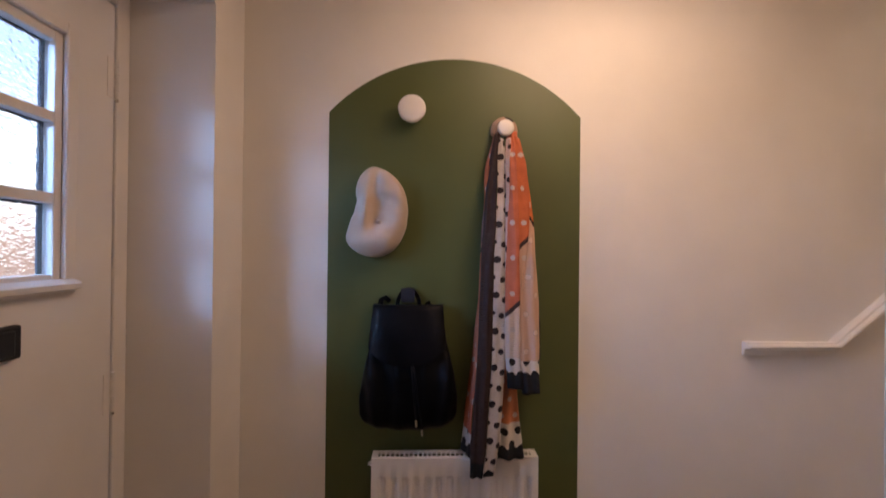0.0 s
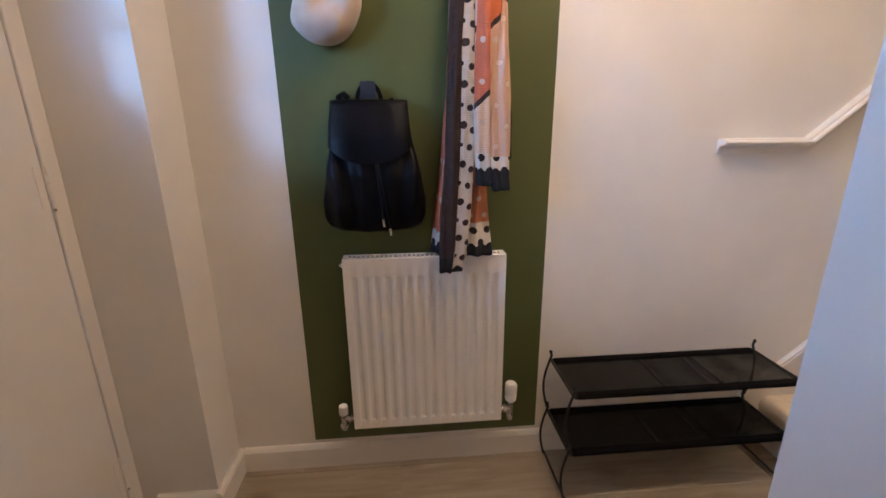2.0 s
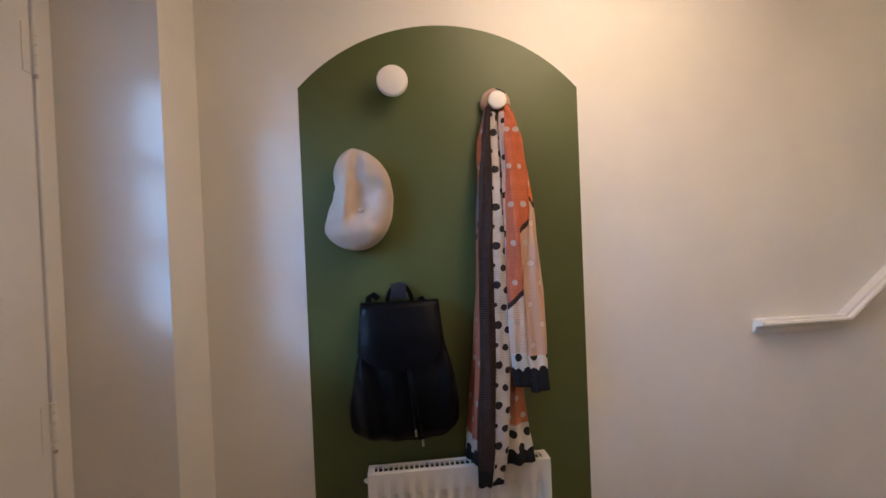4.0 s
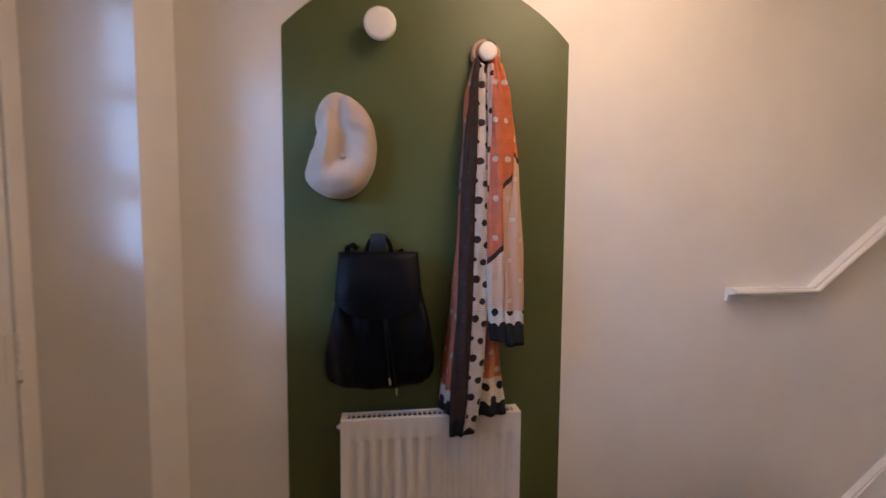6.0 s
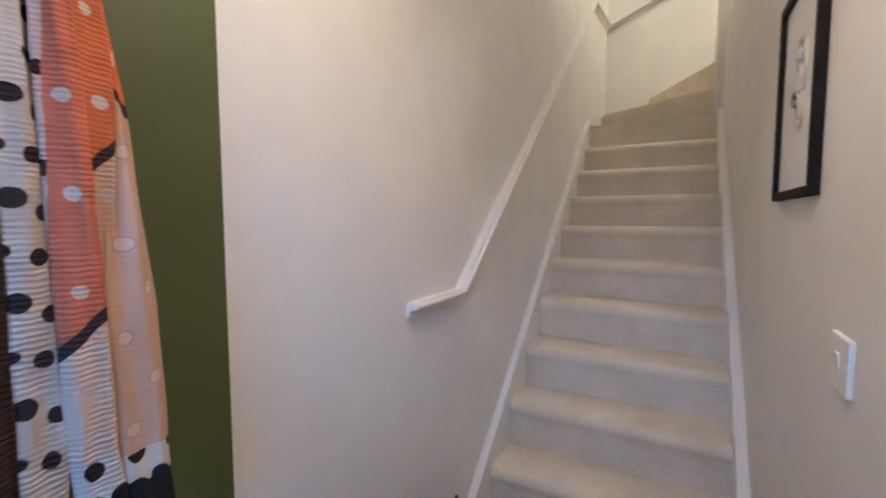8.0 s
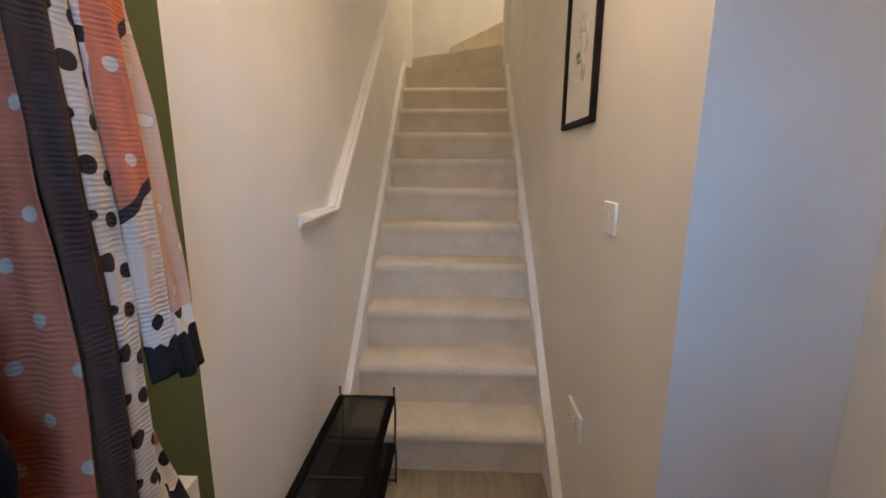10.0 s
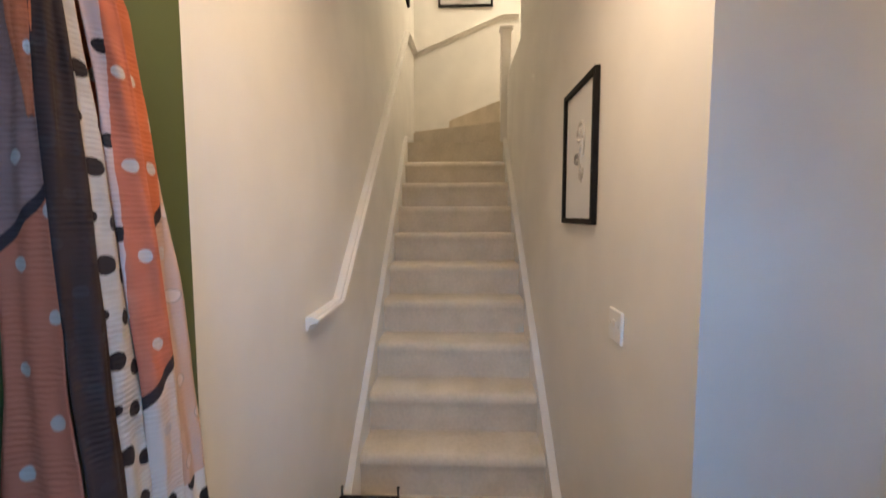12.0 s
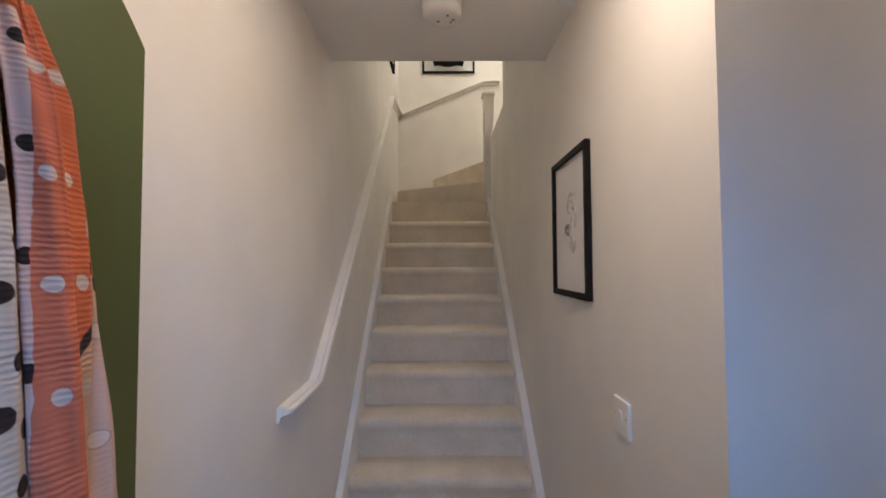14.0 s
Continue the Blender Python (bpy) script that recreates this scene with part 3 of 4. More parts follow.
ob = part("turn_rail", sweep(PROF, [(FAR, NORTH - 0.05, 3.165), (FAR, 0.42, 3.525), (FAR, 0.25, 3.525)], lambda i: (-1, 0, 0)), GLOSS, None)
smooth_by_angle(ob, 30)
adopt(rail, ob)


# ---- front door ----
FRAME_Y0, FRAME_Y1 = 0.27, 1.17
bm = bmesh.new()
box(bm, 0.69, 0.785, 1.122, FRAME_Y1, 0, 2.09, 0.004)
box(bm, 0.69, 0.785, FRAME_Y0, 0.318, 0, 2.09, 0.004)
box(bm, 0.69, 0.785, 0.318, 1.122, 2.047, 2.09, 0.004)
structure("door_frame", bm, GLOSS, "white gloss frame of the front door", "door frame")

door = tagged(thing("door_1", (0.76, 0.72, 0), "white painted front door with nine obscured panes and black letter plate", "door"), kind="structure")
D0, D1 = 0.321, 1.118               # door edges along y
GY0, GY1, GZ0, GZ1 = 0.468, 0.972, 1.345, 1.895
bm = bmesh.new()
box(bm, 0.736, DOOR_X, D0, GY0, 0.008, 2.043)
box(bm, 0.736, DOOR_X, GY1, D1, 0.008, 2.043)
box(bm, 0.736, DOOR_X, GY0, GY1, 0.008, GZ0)
box(bm, 0.736, DOOR_X, GY0, GY1, GZ1, 2.043)
adopt(door, part("leaf", bm, DOORWHITE, None))
# glazing: pane columns and rows
cols = [(0.485, 0.622), (0.651, 0.789), (0.813, 0.951)]
rows = [(1.363, 1.517), (1.541, 1.694), (1.718, 1.872)]
bm = bmesh.new()
ys = [GY0] + [c for p in cols for c in p] + [GY1]
zs = [GZ0] + [c for p in rows for c in p] + [GZ1]
for i in range(0, len(ys), 2):
    box(bm, 0.742, DOOR_X - 0.004, ys[i], ys[i + 1], GZ0, GZ1, 0.003)
for i in range(0, len(zs), 2):
    for c in cols:
        box(bm, 0.743, DOOR_X - 0.005, c[0], c[1], zs[i], zs[i + 1], 0.003)
adopt(door, part("glazing_bars", bm, GLOSS, None))
for c in cols:
    for r in rows:
        pane = part("pane", block(0.752, 0.757, c[0] - 0.002, c[1] + 0.002, r[0] - 0.002, r[1] + 0.002), GLASS, None, "hammered obscure glass pane")
        pane.visible_shadow = False
        adopt(door, pane)
        bm = bmesh.new()
        for q in ((c[0], c[0] + 0.006, r[0], r[1]), (c[1] - 0.011, c[1], r[0], r[1]), (c[0], c[1], r[1] - 0.005, r[1])):
            box(bm, 0.746, 0.7505, *q)
        adopt(pane, part("pane_seal", bm, RUBBER, None, "dark putty line round the pane"))
# raised moulding round the window, and its sill
bm = bmesh.new()
for q in ((GY1 - 0.004, GY1 + 0.028, GZ0 - 0.02, GZ1 + 0.028), (GY0 - 0.028, GY0 + 0.004, GZ0 - 0.02, GZ1 + 0.028)):
    box(bm, DOOR_X - 0.003, DOOR_X + 0.009, *q, 0.004)
box(bm, DOOR_X - 0.003, DOOR_X + 0.009, GY0 + 0.004, GY1 - 0.004, GZ1, GZ1 + 0.028, 0.004)
adopt(door, part("window_moulding", bm, GLOSS, None))
bm = prism([(DOOR_X - 0.002, 1.318), (DOOR_X + 0.010, 1.318), (DOOR_X + 0.014, 1.326), (DOOR_X + 0.028, 1.330), (DOOR_X + 0.030, 1.342), (DOOR_X + 0.010, 1.352), (DOOR_X - 0.002, 1.352)], 0.425, 0.990)
adopt(door, part("window_sill", bm, GLOSS, None))
bm = block(DOOR_X - 0.001, DOOR_X + 0.016, 0.565, 0.862, 1.204, 1.270, bevel=0.005)
box(bm, DOOR_X + 0.014, DOOR_X + 0.020, 0.585, 0.845, 1.212, 1.262, bevel=0.003)
adopt(door, part("letter_plate", bm, BLACKPLASTIC, None, "black letter plate flap"))
for zc in (0.22, 1.052, 1.855):
    bm = bmesh.new()
    for j in range(5):
        tube([(DOOR_X + 0.006, 1.121, zc - 0.05 + j * 0.0205), (DOOR_X + 0.006, 1.121, zc - 0.031 + j * 0.0205)], 0.0065, 10, bm)
    box(bm, DOOR_X - 0.002, DOOR_X + 0.002, 1.095, 1.121, zc - 0.05, zc + 0.05)
    hinge = part("hinge", bm, GLOSS, None, "painted-over butt hinge")
    adopt(door, hinge)
    bm = tube([(DOOR_X + 0.006, 1.121, zc - 0.058), (DOOR_X + 0.006, 1.121, zc - 0.051)], 0.004, 8)
    adopt(hinge, part("hinge_pin", bm, CHROME, None))

# ---- outside the door ----
structure("ground", block(-30, 0.66, -30, 30, -0.25, -0.12), PAVING, "grey paved ground outside the front door", "ground")
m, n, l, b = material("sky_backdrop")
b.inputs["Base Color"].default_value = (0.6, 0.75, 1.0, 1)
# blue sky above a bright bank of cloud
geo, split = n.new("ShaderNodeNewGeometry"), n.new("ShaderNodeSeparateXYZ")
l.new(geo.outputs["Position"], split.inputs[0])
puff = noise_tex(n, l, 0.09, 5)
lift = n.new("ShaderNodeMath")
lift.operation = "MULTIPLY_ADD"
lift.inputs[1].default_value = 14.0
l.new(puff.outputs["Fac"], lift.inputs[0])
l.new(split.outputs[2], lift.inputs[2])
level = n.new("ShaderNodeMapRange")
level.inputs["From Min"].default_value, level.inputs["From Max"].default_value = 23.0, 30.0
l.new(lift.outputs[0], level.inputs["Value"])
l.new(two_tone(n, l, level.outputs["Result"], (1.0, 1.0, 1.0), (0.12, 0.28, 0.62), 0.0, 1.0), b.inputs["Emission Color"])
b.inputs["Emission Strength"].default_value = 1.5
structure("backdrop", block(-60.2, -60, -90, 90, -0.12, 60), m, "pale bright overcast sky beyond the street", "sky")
tagged(link("garden_wall", block(-7.2, -7.0, -14, 16, -0.12, 1.95), BRICK), "orange-red brick wall across the front garden", "wall", kind="structure")


# ---- wall knobs ----
def coat_hook(x, z, r, group="round wall knobs"):
    ob = thing("coat_hook", (x, NORTH, z), "round white lacquered wooden wall knob", "coat hook", group)
    adopt(ob, smooth_by_angle(part("disc", lathe([(r * 0.55, 0), (r * 0.9, 0.003), (r, 0.009), (r, 0.016), (r - 0.003, 0.020), (r - 0.008, 0.0215)], (x, NORTH - 0.036, z), (0, -1, 0)), KNOBWHITE, None), 40))
    adopt(ob, smooth_by_angle(part("stem", lathe([(0.017, 0), (0.015, 0.015), (0.015, 0.036)], (x, NORTH, z), (0, -1, 0), 24), KNOBWHITE, None), 40))
    return ob


coat_hook(1.539, 1.860, 0.0425)


# ---- scarf on its knob ----
scarf_knob = thing("coat_hook", (1.832, NORTH, 1.812), "round white wall knob holding up a scarf", "coat hook", "round wall knobs")
adopt(scarf_knob, smooth_by_angle(part("disc", lathe([(0.018, 0), (0.023, 0.003), (0.0258, 0.006), (0.0258, 0.012), (0.024, 0.015), (0.020, 0.0165)], (1.832, NORTH - 0.028, 1.810), (0, -1, 0)), KNOBWHITE, None), 40))
adopt(scarf_knob, part("stem", lathe([(0.015, 0), (0.013, 0.02), (0.013, 0.028)], (1.832, NORTH, 1.810), (0, -1, 0), 24), KNOBWHITE, None))
scarf = thing("scarf", (1.83, 1.28, 1.80), "coral, brown and cream polka-dot scarf hanging from a wall knob", "scarf")


def hang(name, mat, stations, pleats=1.5, amp=0.004, phase=0.0, nu=14, nv=70, seed=0, thick=0.0016):
    """A hanging strip. stations: height, left edge (x, y), right edge (x, y), bulge towards the viewer."""
    st = sorted(stations, key=lambda s: -s[0])
    hs = np.array([s[0] for s in st])

    def val(z, i, j=None):
        data = np.array([(s[i][j] if j is not None else s[i]) for s in st])
        return float(np.interp(-z, -hs, data))
    bm = bmesh.new()
    uvl = bm.loops.layers.uv.new("cloth")
    grid, uvs = [], {}
    for side in (0, 1):
        sheet = []
        for iv in range(nv + 1):
            z = hs[0] + (hs[-1] - hs[0]) * iv / nv
            a, c = Vector((val(z, 1, 0), val(z, 1, 1))), Vector((val(z, 2, 0), val(z, 2, 1)))
            d = c - a
            nrm = Vector((d.y, -d.x)).normalized() if d.length > 1e-6 else Vector((0, -1))
            if nrm.y > 0 and abs(nrm.y) > 0.3:
                nrm = -nrm
            row = []
            for iu in range(nu + 1):
                u = iu / nu
                b = val(z, 3) * math.sin(math.pi * u)
                b += amp * math.sin(2 * math.pi * (pleats * u) + phase + 2.2 * math.sin(z * 5 + seed)) * math.sin(math.pi * u) ** 0.5
                b += 0.004 * noise.noise((u * 2 + seed * 7.1, z * 7, seed))
                p = a + d * u + nrm * (b + (thick if side else 0))
                wob = 0.0025 * noise.noise((seed, z * 9, u * 3))
                v = bm.verts.new((p.x + wob, min(p.y, NORTH - 0.004 - 0.001 * side), z + 0.004 * noise.noise((u * 3, seed, 4.0)) * (iv == nv)))
                uvs[v] = (u * max(d.length, 0.03), z)
                row.append(v)
            sheet.append(row)
        grid.append(sheet)
    f, k = grid
    for i in range(nv):
        for j in range(nu):
            bm.faces.new((f[i][j], f[i][j + 1], f[i + 1][j + 1], f[i + 1][j]))
            bm.faces.new((k[i][j + 1], k[i][j], k[i + 1][j], k[i + 1][j + 1]))
    rim = [(f[i][0], f[i + 1][0], k[i + 1][0], k[i][0]) for i in range(nv)] + [(f[i + 1][nu], f[i][nu], k[i][nu], k[i + 1][nu]) for i in range(nv)]
    rim += [(f[nv][j], f[nv][j + 1], k[nv][j + 1], k[nv][j]) for j in range(nu)] + [(f[0][j + 1], f[0][j], k[0][j], k[0][j + 1]) for j in range(nu)]
    for q in rim:
        bm.faces.new(q)
    for face in bm.faces:
        for lp in face.loops:
            lp[uvl].uv = uvs[lp.vert]
    ob = part(name, bm, mat, None, smooth=True)
    adopt(scarf, ob)
    return ob


# left back panel, in the cloth whose colours are darkened for shade
hang("coral_panel", C_CORAL_BACK_SHADED, [(1.79, (1.800, 1.335), (1.800, 1.318), 0), (1.70, (1.778, 1.340), (1.783, 1.310), 0), (1.58, (1.772, 1.340), (1.770, 1.298), -0.002), (1.45, (1.763, 1.340), (1.761, 1.284), -0.003),
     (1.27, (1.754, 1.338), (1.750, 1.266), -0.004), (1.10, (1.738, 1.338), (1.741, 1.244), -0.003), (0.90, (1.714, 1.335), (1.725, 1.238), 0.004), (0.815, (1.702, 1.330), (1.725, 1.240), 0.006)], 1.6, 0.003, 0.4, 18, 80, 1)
hang("orange_fold", C_STRIPE, [(1.785, (1.797, 1.332), (1.803, 1.316), 0), (1.70, (1.773, 1.326), (1.785, 1.308), 0.001), (1.64, (1.768, 1.318), (1.777, 1.301), 0.001), (1.55, (1.7665, 1.302), (1.768, 1.296), 0)], 1.0, 0.001, 0.4, 8, 40, 9)
hang("brown_panel", C_BROWN, [(1.792, (1.798, 1.316), (1.812, 1.314), 0), (1.70, (1.780, 1.308), (1.806, 1.300), 0.003), (1.58, (1.766, 1.295), (1.801, 1.284), 0.004), (1.45, (1.757, 1.280), (1.794, 1.270), 0.005),
     (1.27, (1.748, 1.262), (1.789, 1.256), 0.006), (1.10, (1.740, 1.240), (1.783, 1.241), 0.007), (0.85, (1.722, 1.234), (1.768, 1.230), 0.008), (0.762, (1.722, 1.236), (1.758, 1.232), 0.004)], 1.2, 0.004, 1.1, 16, 80, 2)
hang("dotted_panel", C_DOTTED, [(1.778, (1.812, 1.314), (1.826, 1.322), 0), (1.70, (1.807, 1.300), (1.833, 1.311), 0.002), (1.58, (1.802, 1.284), (1.832, 1.298), 0.003), (1.45, (1.795, 1.270), (1.833, 1.279), 0.003),
     (1.27, (1.788, 1.256), (1.832, 1.258), 0.004), (1.10, (1.784, 1.241), (1.826, 1.248), 0.005), (0.85, (1.769, 1.230), (1.808, 1.242), 0.006), (0.764, (1.759, 1.232), (1.790, 1.238), 0.003)], 1.0, 0.0025, 0.3, 12, 80, 3)
hang("low_coral_panel", C_LOW, [(1.50, (1.826, 1.318), (1.862, 1.320), 0), (1.10, (1.818, 1.304), (1.868, 1.315), 0.006), (0.90, (1.806, 1.272), (1.878, 1.290), 0.010), (0.806, (1.806, 1.252), (1.886, 1.262), 0.012)], 1.7, 0.006, 2.0, 16, 50, 4)
hang("coral_front_panel", C_CORAL, [(1.778, (1.834, 1.318), (1.856, 1.308), 0), (1.70, (1.831, 1.302), (1.862, 1.284), 0.004), (1.58, (1.829, 1.286), (1.864, 1.268), 0.005), (1.42, (1.826, 1.268), (1.866, 1.252), 0.006),
     (1.27, (1.823, 1.252), (1.866, 1.240), 0.007), (1.12, (1.824, 1.246), (1.867, 1.238), 0.008), (1.018, (1.832, 1.246), (1.880, 1.240), 0.010)], 1.1, 0.004, 2.6, 16, 70, 5)
hang("orange_panel", C_ORANGE, [(1.79, (1.850, 1.312), (1.866, 1.314), 0), (1.70, (1.854, 1.290), (1.891, 1.294), 0.003), (1.58, (1.856, 1.274), (1.903, 1.287), 0.004), (1.50, (1.858, 1.264), (1.899, 1.276), 0.004), (1.42, (1.859, 1.258), (1.890, 1.264), 0.003), (1.34, (1.859, 1.256), (1.884, 1.262), 0.002), (1.05, (1.861, 1.256), (1.884, 1.262), 0.002)], 1.0, 0.002, 0.2, 12, 60, 6)
hang("peach_panel", C_PEACH, [(1.78, (1.862, 1.310), (1.872, 1.318), 0), (1.70, (1.872, 1.300), (1.893, 1.304), 0.001), (1.60, (1.888, 1.290), (1.907, 1.293), 0.002), (1.45, (1.884, 1.270), (1.918, 1.280), 0.004), (1.27, (1.866, 1.246), (1.927, 1.260), 0.006), (1.10, (1.866, 1.242), (1.927, 1.250), 0.007), (1.004, (1.876, 1.240), (1.929, 1.240), 0.009)], 1.3, 0.005, 0.9, 18, 70, 7)
hang("black_edge", C_BLACK, [(1.28, (1.928, 1.285), (1.936, 1.325), 0), (1.20, (1.934, 1.280), (1.945, 1.330), 0.002), (1.09, (1.936, 1.284), (1.948, 1.333), 0.002)], 0.6, 0.002, 0.1, 6, 20, 8)


def bundle(points, r, mat, seed, name="fold", flat=0.7):
    """A gathered roll of cloth with creases along it."""
    bm = bmesh.new()
    uvl = bm.loops.layers.uv.new("cloth")
    pts, sides, uvs, rings = [Vector(p) for p in points], 28, {}, []
    dist = 0.0
    for i, p in enumerate(pts):
        d = (pts[min(i + 1, len(pts) - 1)] - pts[max(i - 1, 0)]).normalized()
        s = d.cross(Vector((0, 1, 0))).normalized()
        t = Vector((0, 1, 0))
        if i:
            dist += (p - pts[i - 1]).length
        row = []
        for k in range(sides):
            a = 2 * math.pi * k / sides
            rr = r * (1 + 0.16 * math.sin(5 * a + seed + dist * 30) + 0.15 * noise.noise((math.cos(a) * 2, math.sin(a) * 2, dist * 20 + seed)))
            v = bm.verts.new(p + s * rr * math.cos(a) + t * rr * flat * math.sin(a))
            uvs[v] = (a * r, 1.7 + dist)
            row.append(v)
        rings.append(row)
    for a, b in zip(rings, rings[1:]):
        for k in range(sides):
            bm.faces.new((a[k], a[(k + 1) % sides], b[(k + 1) % sides], b[k]))
    bm.faces.new(rings[0][::-1])
    bm.faces.new(rings[-1])
    for face in bm.faces:
        for lp in face.loops:
            lp[uvl].uv = uvs[lp.vert]
    adopt(scarf, part(name, bm, mat, None, smooth=True))


arc = [(1.830 + 0.031 * math.cos(a), 1.332, 1.806 + 0.031 * math.sin(a)) for a in np.linspace(radians(205), radians(-20), 22)]
bundle(arc, 0.0110, C_KNOT, 1.0, flat=0.95)
bundle([(1.808, 1.330, 1.80), (1.800, 1.330, 1.74), (1.792, 1.328, 1.66), (1.786, 1.322, 1.56), (1.780, 1.320, 1.45)], 0.012, C_CORAL_BACK_SHADED, 2.0, "inner_fold")
bundle([(1.853, 1.330, 1.80), (1.864, 1.326, 1.74), (1.874, 1.322, 1.66), (1.882, 1.318, 1.52), (1.888, 1.312, 1.30), (1.892, 1.308, 1.14)], 0.016, C_ORANGE, 4.0, "inner_fold")


# ---- hat ----
hat = thing("hat", (1.43, NORTH, 1.54), "cream felt beret hanging flat on the green wall", "hat")
OUT = [(94, 0.147), (75, 0.134), (50, 0.117), (22, 0.100), (-10, 0.095), (-40, 0.107), (-67, 0.127), (-86, 0.137), (-108, 0.138), (-129, 0.132), (-140, 0.124), (-150, 0.097), (-178, 0.067), (148, 0.070), (130, 0.099), (109, 0.132)]
angs = sorted((a % 360, r) for a, r in OUT)
ga = np.array([angs[-1][0] - 360] + [a for a, _ in angs] + [angs[0][0] + 360])
gr = np.array([angs[-1][1]] + [r for _, r in angs] + [angs[0][1]])


def hat_radius(a):
    return float(np.mean([np.interp((a + d) % 360, ga, gr) for d in range(-5, 6, 2)]))


def step(v, at, width):
    """A soft step from 0 to 1 as v passes at."""
    return 1 / (1 + math.exp(max(-40.0, min(40.0, -(v - at) / width))))


bm = bmesh.new()
NA, NR = 144, 56
centre = Vector((1.432, 0, 1.538))
rings = []
for j in range(NR + 1):
    s = j / NR
    ring = []
    for i in range(NA):
        a = 360 * i / NA
        rr = hat_radius(a) * math.sin(s * math.pi / 2) ** 0.8
        x, z = rr * math.cos(radians(a)), rr * math.sin(radians(a))
        depth = 0.070 * max(0.0, 1 - s ** 3.2) ** 0.6 + 0.004
        # a pinched slot at the top, a ledge below it, and a hollow beside a long ridge that runs into the lower bulge
        slot = math.exp(-((x + 0.002 - 0.08 * (z - 0.06)) / 0.015) ** 2) * step(z, 0.060, 0.006) * step(-z, -0.138, 0.006)
        left = step(x, -0.013 + 0.10 * (z - 0.03), 0.005)
        hollow = left * math.exp(-(max(0.0, x - 0.006) / 0.050) ** 2) * step(-z, -0.064 + 0.35 * x, 0.006) * step(z, -0.040 + 0.25 * x, 0.009)
        depth -= 0.018 * slot + 0.025 * hollow
        depth += 0.016 * math.exp(-((x + 0.030 - 0.10 * z) / 0.016) ** 2 - ((z - 0.0) / 0.075) ** 2)
        depth += 0.010 * math.exp(-((x + 0.010) / 0.045) ** 2 - ((z + 0.085) / 0.028) ** 2)
        depth -= 0.012 * math.exp(-((x + 0.056) / 0.014) ** 2 - ((z - 0.035) / 0.035) ** 2)
        depth += (0.010 * noise.noise((x * 15, z * 13, 3.0)) + 0.004 * noise.noise((x * 38, z * 34, 8.0))) * (1 - s ** 2)
        ring.append(bm.verts.new((centre.x + x, NORTH - max(depth, 0.003), centre.z + z)))
    rings.append(ring)
for a, b in zip(rings, rings[1:]):
    for k in range(NA):
        bm.faces.new((a[k], a[(k + 1) % NA], b[(k + 1) % NA], b[k]))
bmesh.ops.remove_doubles(bm, verts=rings[0], dist=0.0005)
back = [bm.verts.new((v.co.x, NORTH - 0.001, v.co.z)) for v in rings[-1]]
for k in range(NA):
    bm.faces.new((rings[-1][k], rings[-1][(k + 1) % NA], back[(k + 1) % NA], back[k]))
bm.faces.new(back)
adopt(hat, part("crown", bm, FELT, None, smooth=True))
adopt(hat, part("nub", tube([(1.437, NORTH - 0.030, 1.514), (1.440, NORTH - 0.058, 1.509), (1.448, NORTH - 0.066, 1.509)], [0.007, 0.006, 0.004], 10), FELT, None, "small felt stalk", True))


# ---- backpack ----
pack = thing("backpack", (1.535, NORTH, 0.9), "black leather drawstring backpack hanging on the green wall", "backpack")
PX, PZ0, PZ1 = 1.538, 0.893, 1.246


def pack_body(a, z):
    """Half-width, and depth off the wall, of the bag at a height."""
    t = (z - PZ0) / (PZ1 - PZ0)
    w = float(np.interp(t, [0, 0.03, 0.10, 0.25, 0.45, 0.70, 1.0], [0.126, 0.139, 0.148, 0.149, 0.138, 0.116, 0.100]))
    d = float(np.interp(t, [0, 0.05, 0.2, 0.45, 0.75, 1.0], [0.068, 0.088, 0.104, 0.102, 0.080, 0.048]))
    return w, d


bm = bmesh.new()
NZ, NS = 40, 64
rings = []
for j in range(NZ + 1):
    z = PZ0 + (PZ1 - PZ0) * j / NZ
    w, d = pack_body(0, z)
    ring = []
    for i in range(NS):
        a = 2 * math.pi * i / NS
        ca, sa = math.cos(a), math.sin(a)
        x = w * math.copysign(abs(ca) ** 0.75, ca)
        y = d / 2 + d / 2 * math.copysign(abs(sa) ** 0.6, sa)
        fold = 0.0
        if y > d * 0.4:
            t = j / NZ
            fold = (0.015 * math.sin(x * 78 * (1.25 - 0.5 * t) + 1.0) + 0.022 * noise.noise((x * 20, z * 7, 1.5))) * (1 - abs(t - 0.42) * 1.6 if abs(t - 0.42) < 0.6 else 0)
        sag = 0.010 * math.cos(x / w * math.pi / 2) * max(0, 1 - j / 4)
        ring.append(bm.verts.new((PX + x, NORTH - 0.003 - max(0, y - fold), z - sag)))
    rings.append(ring)
for a, b in zip(rings, rings[1:]):
    for k in range(NS):
        bm.faces.new((a[k], a[(k + 1) % NS], b[(k + 1) % NS], b[k]))
bm.faces.new(rings[0][::-1])
bm.faces.new(rings[-1])
adopt(pack, part("body", bm, LEATHER, None, smooth=True))
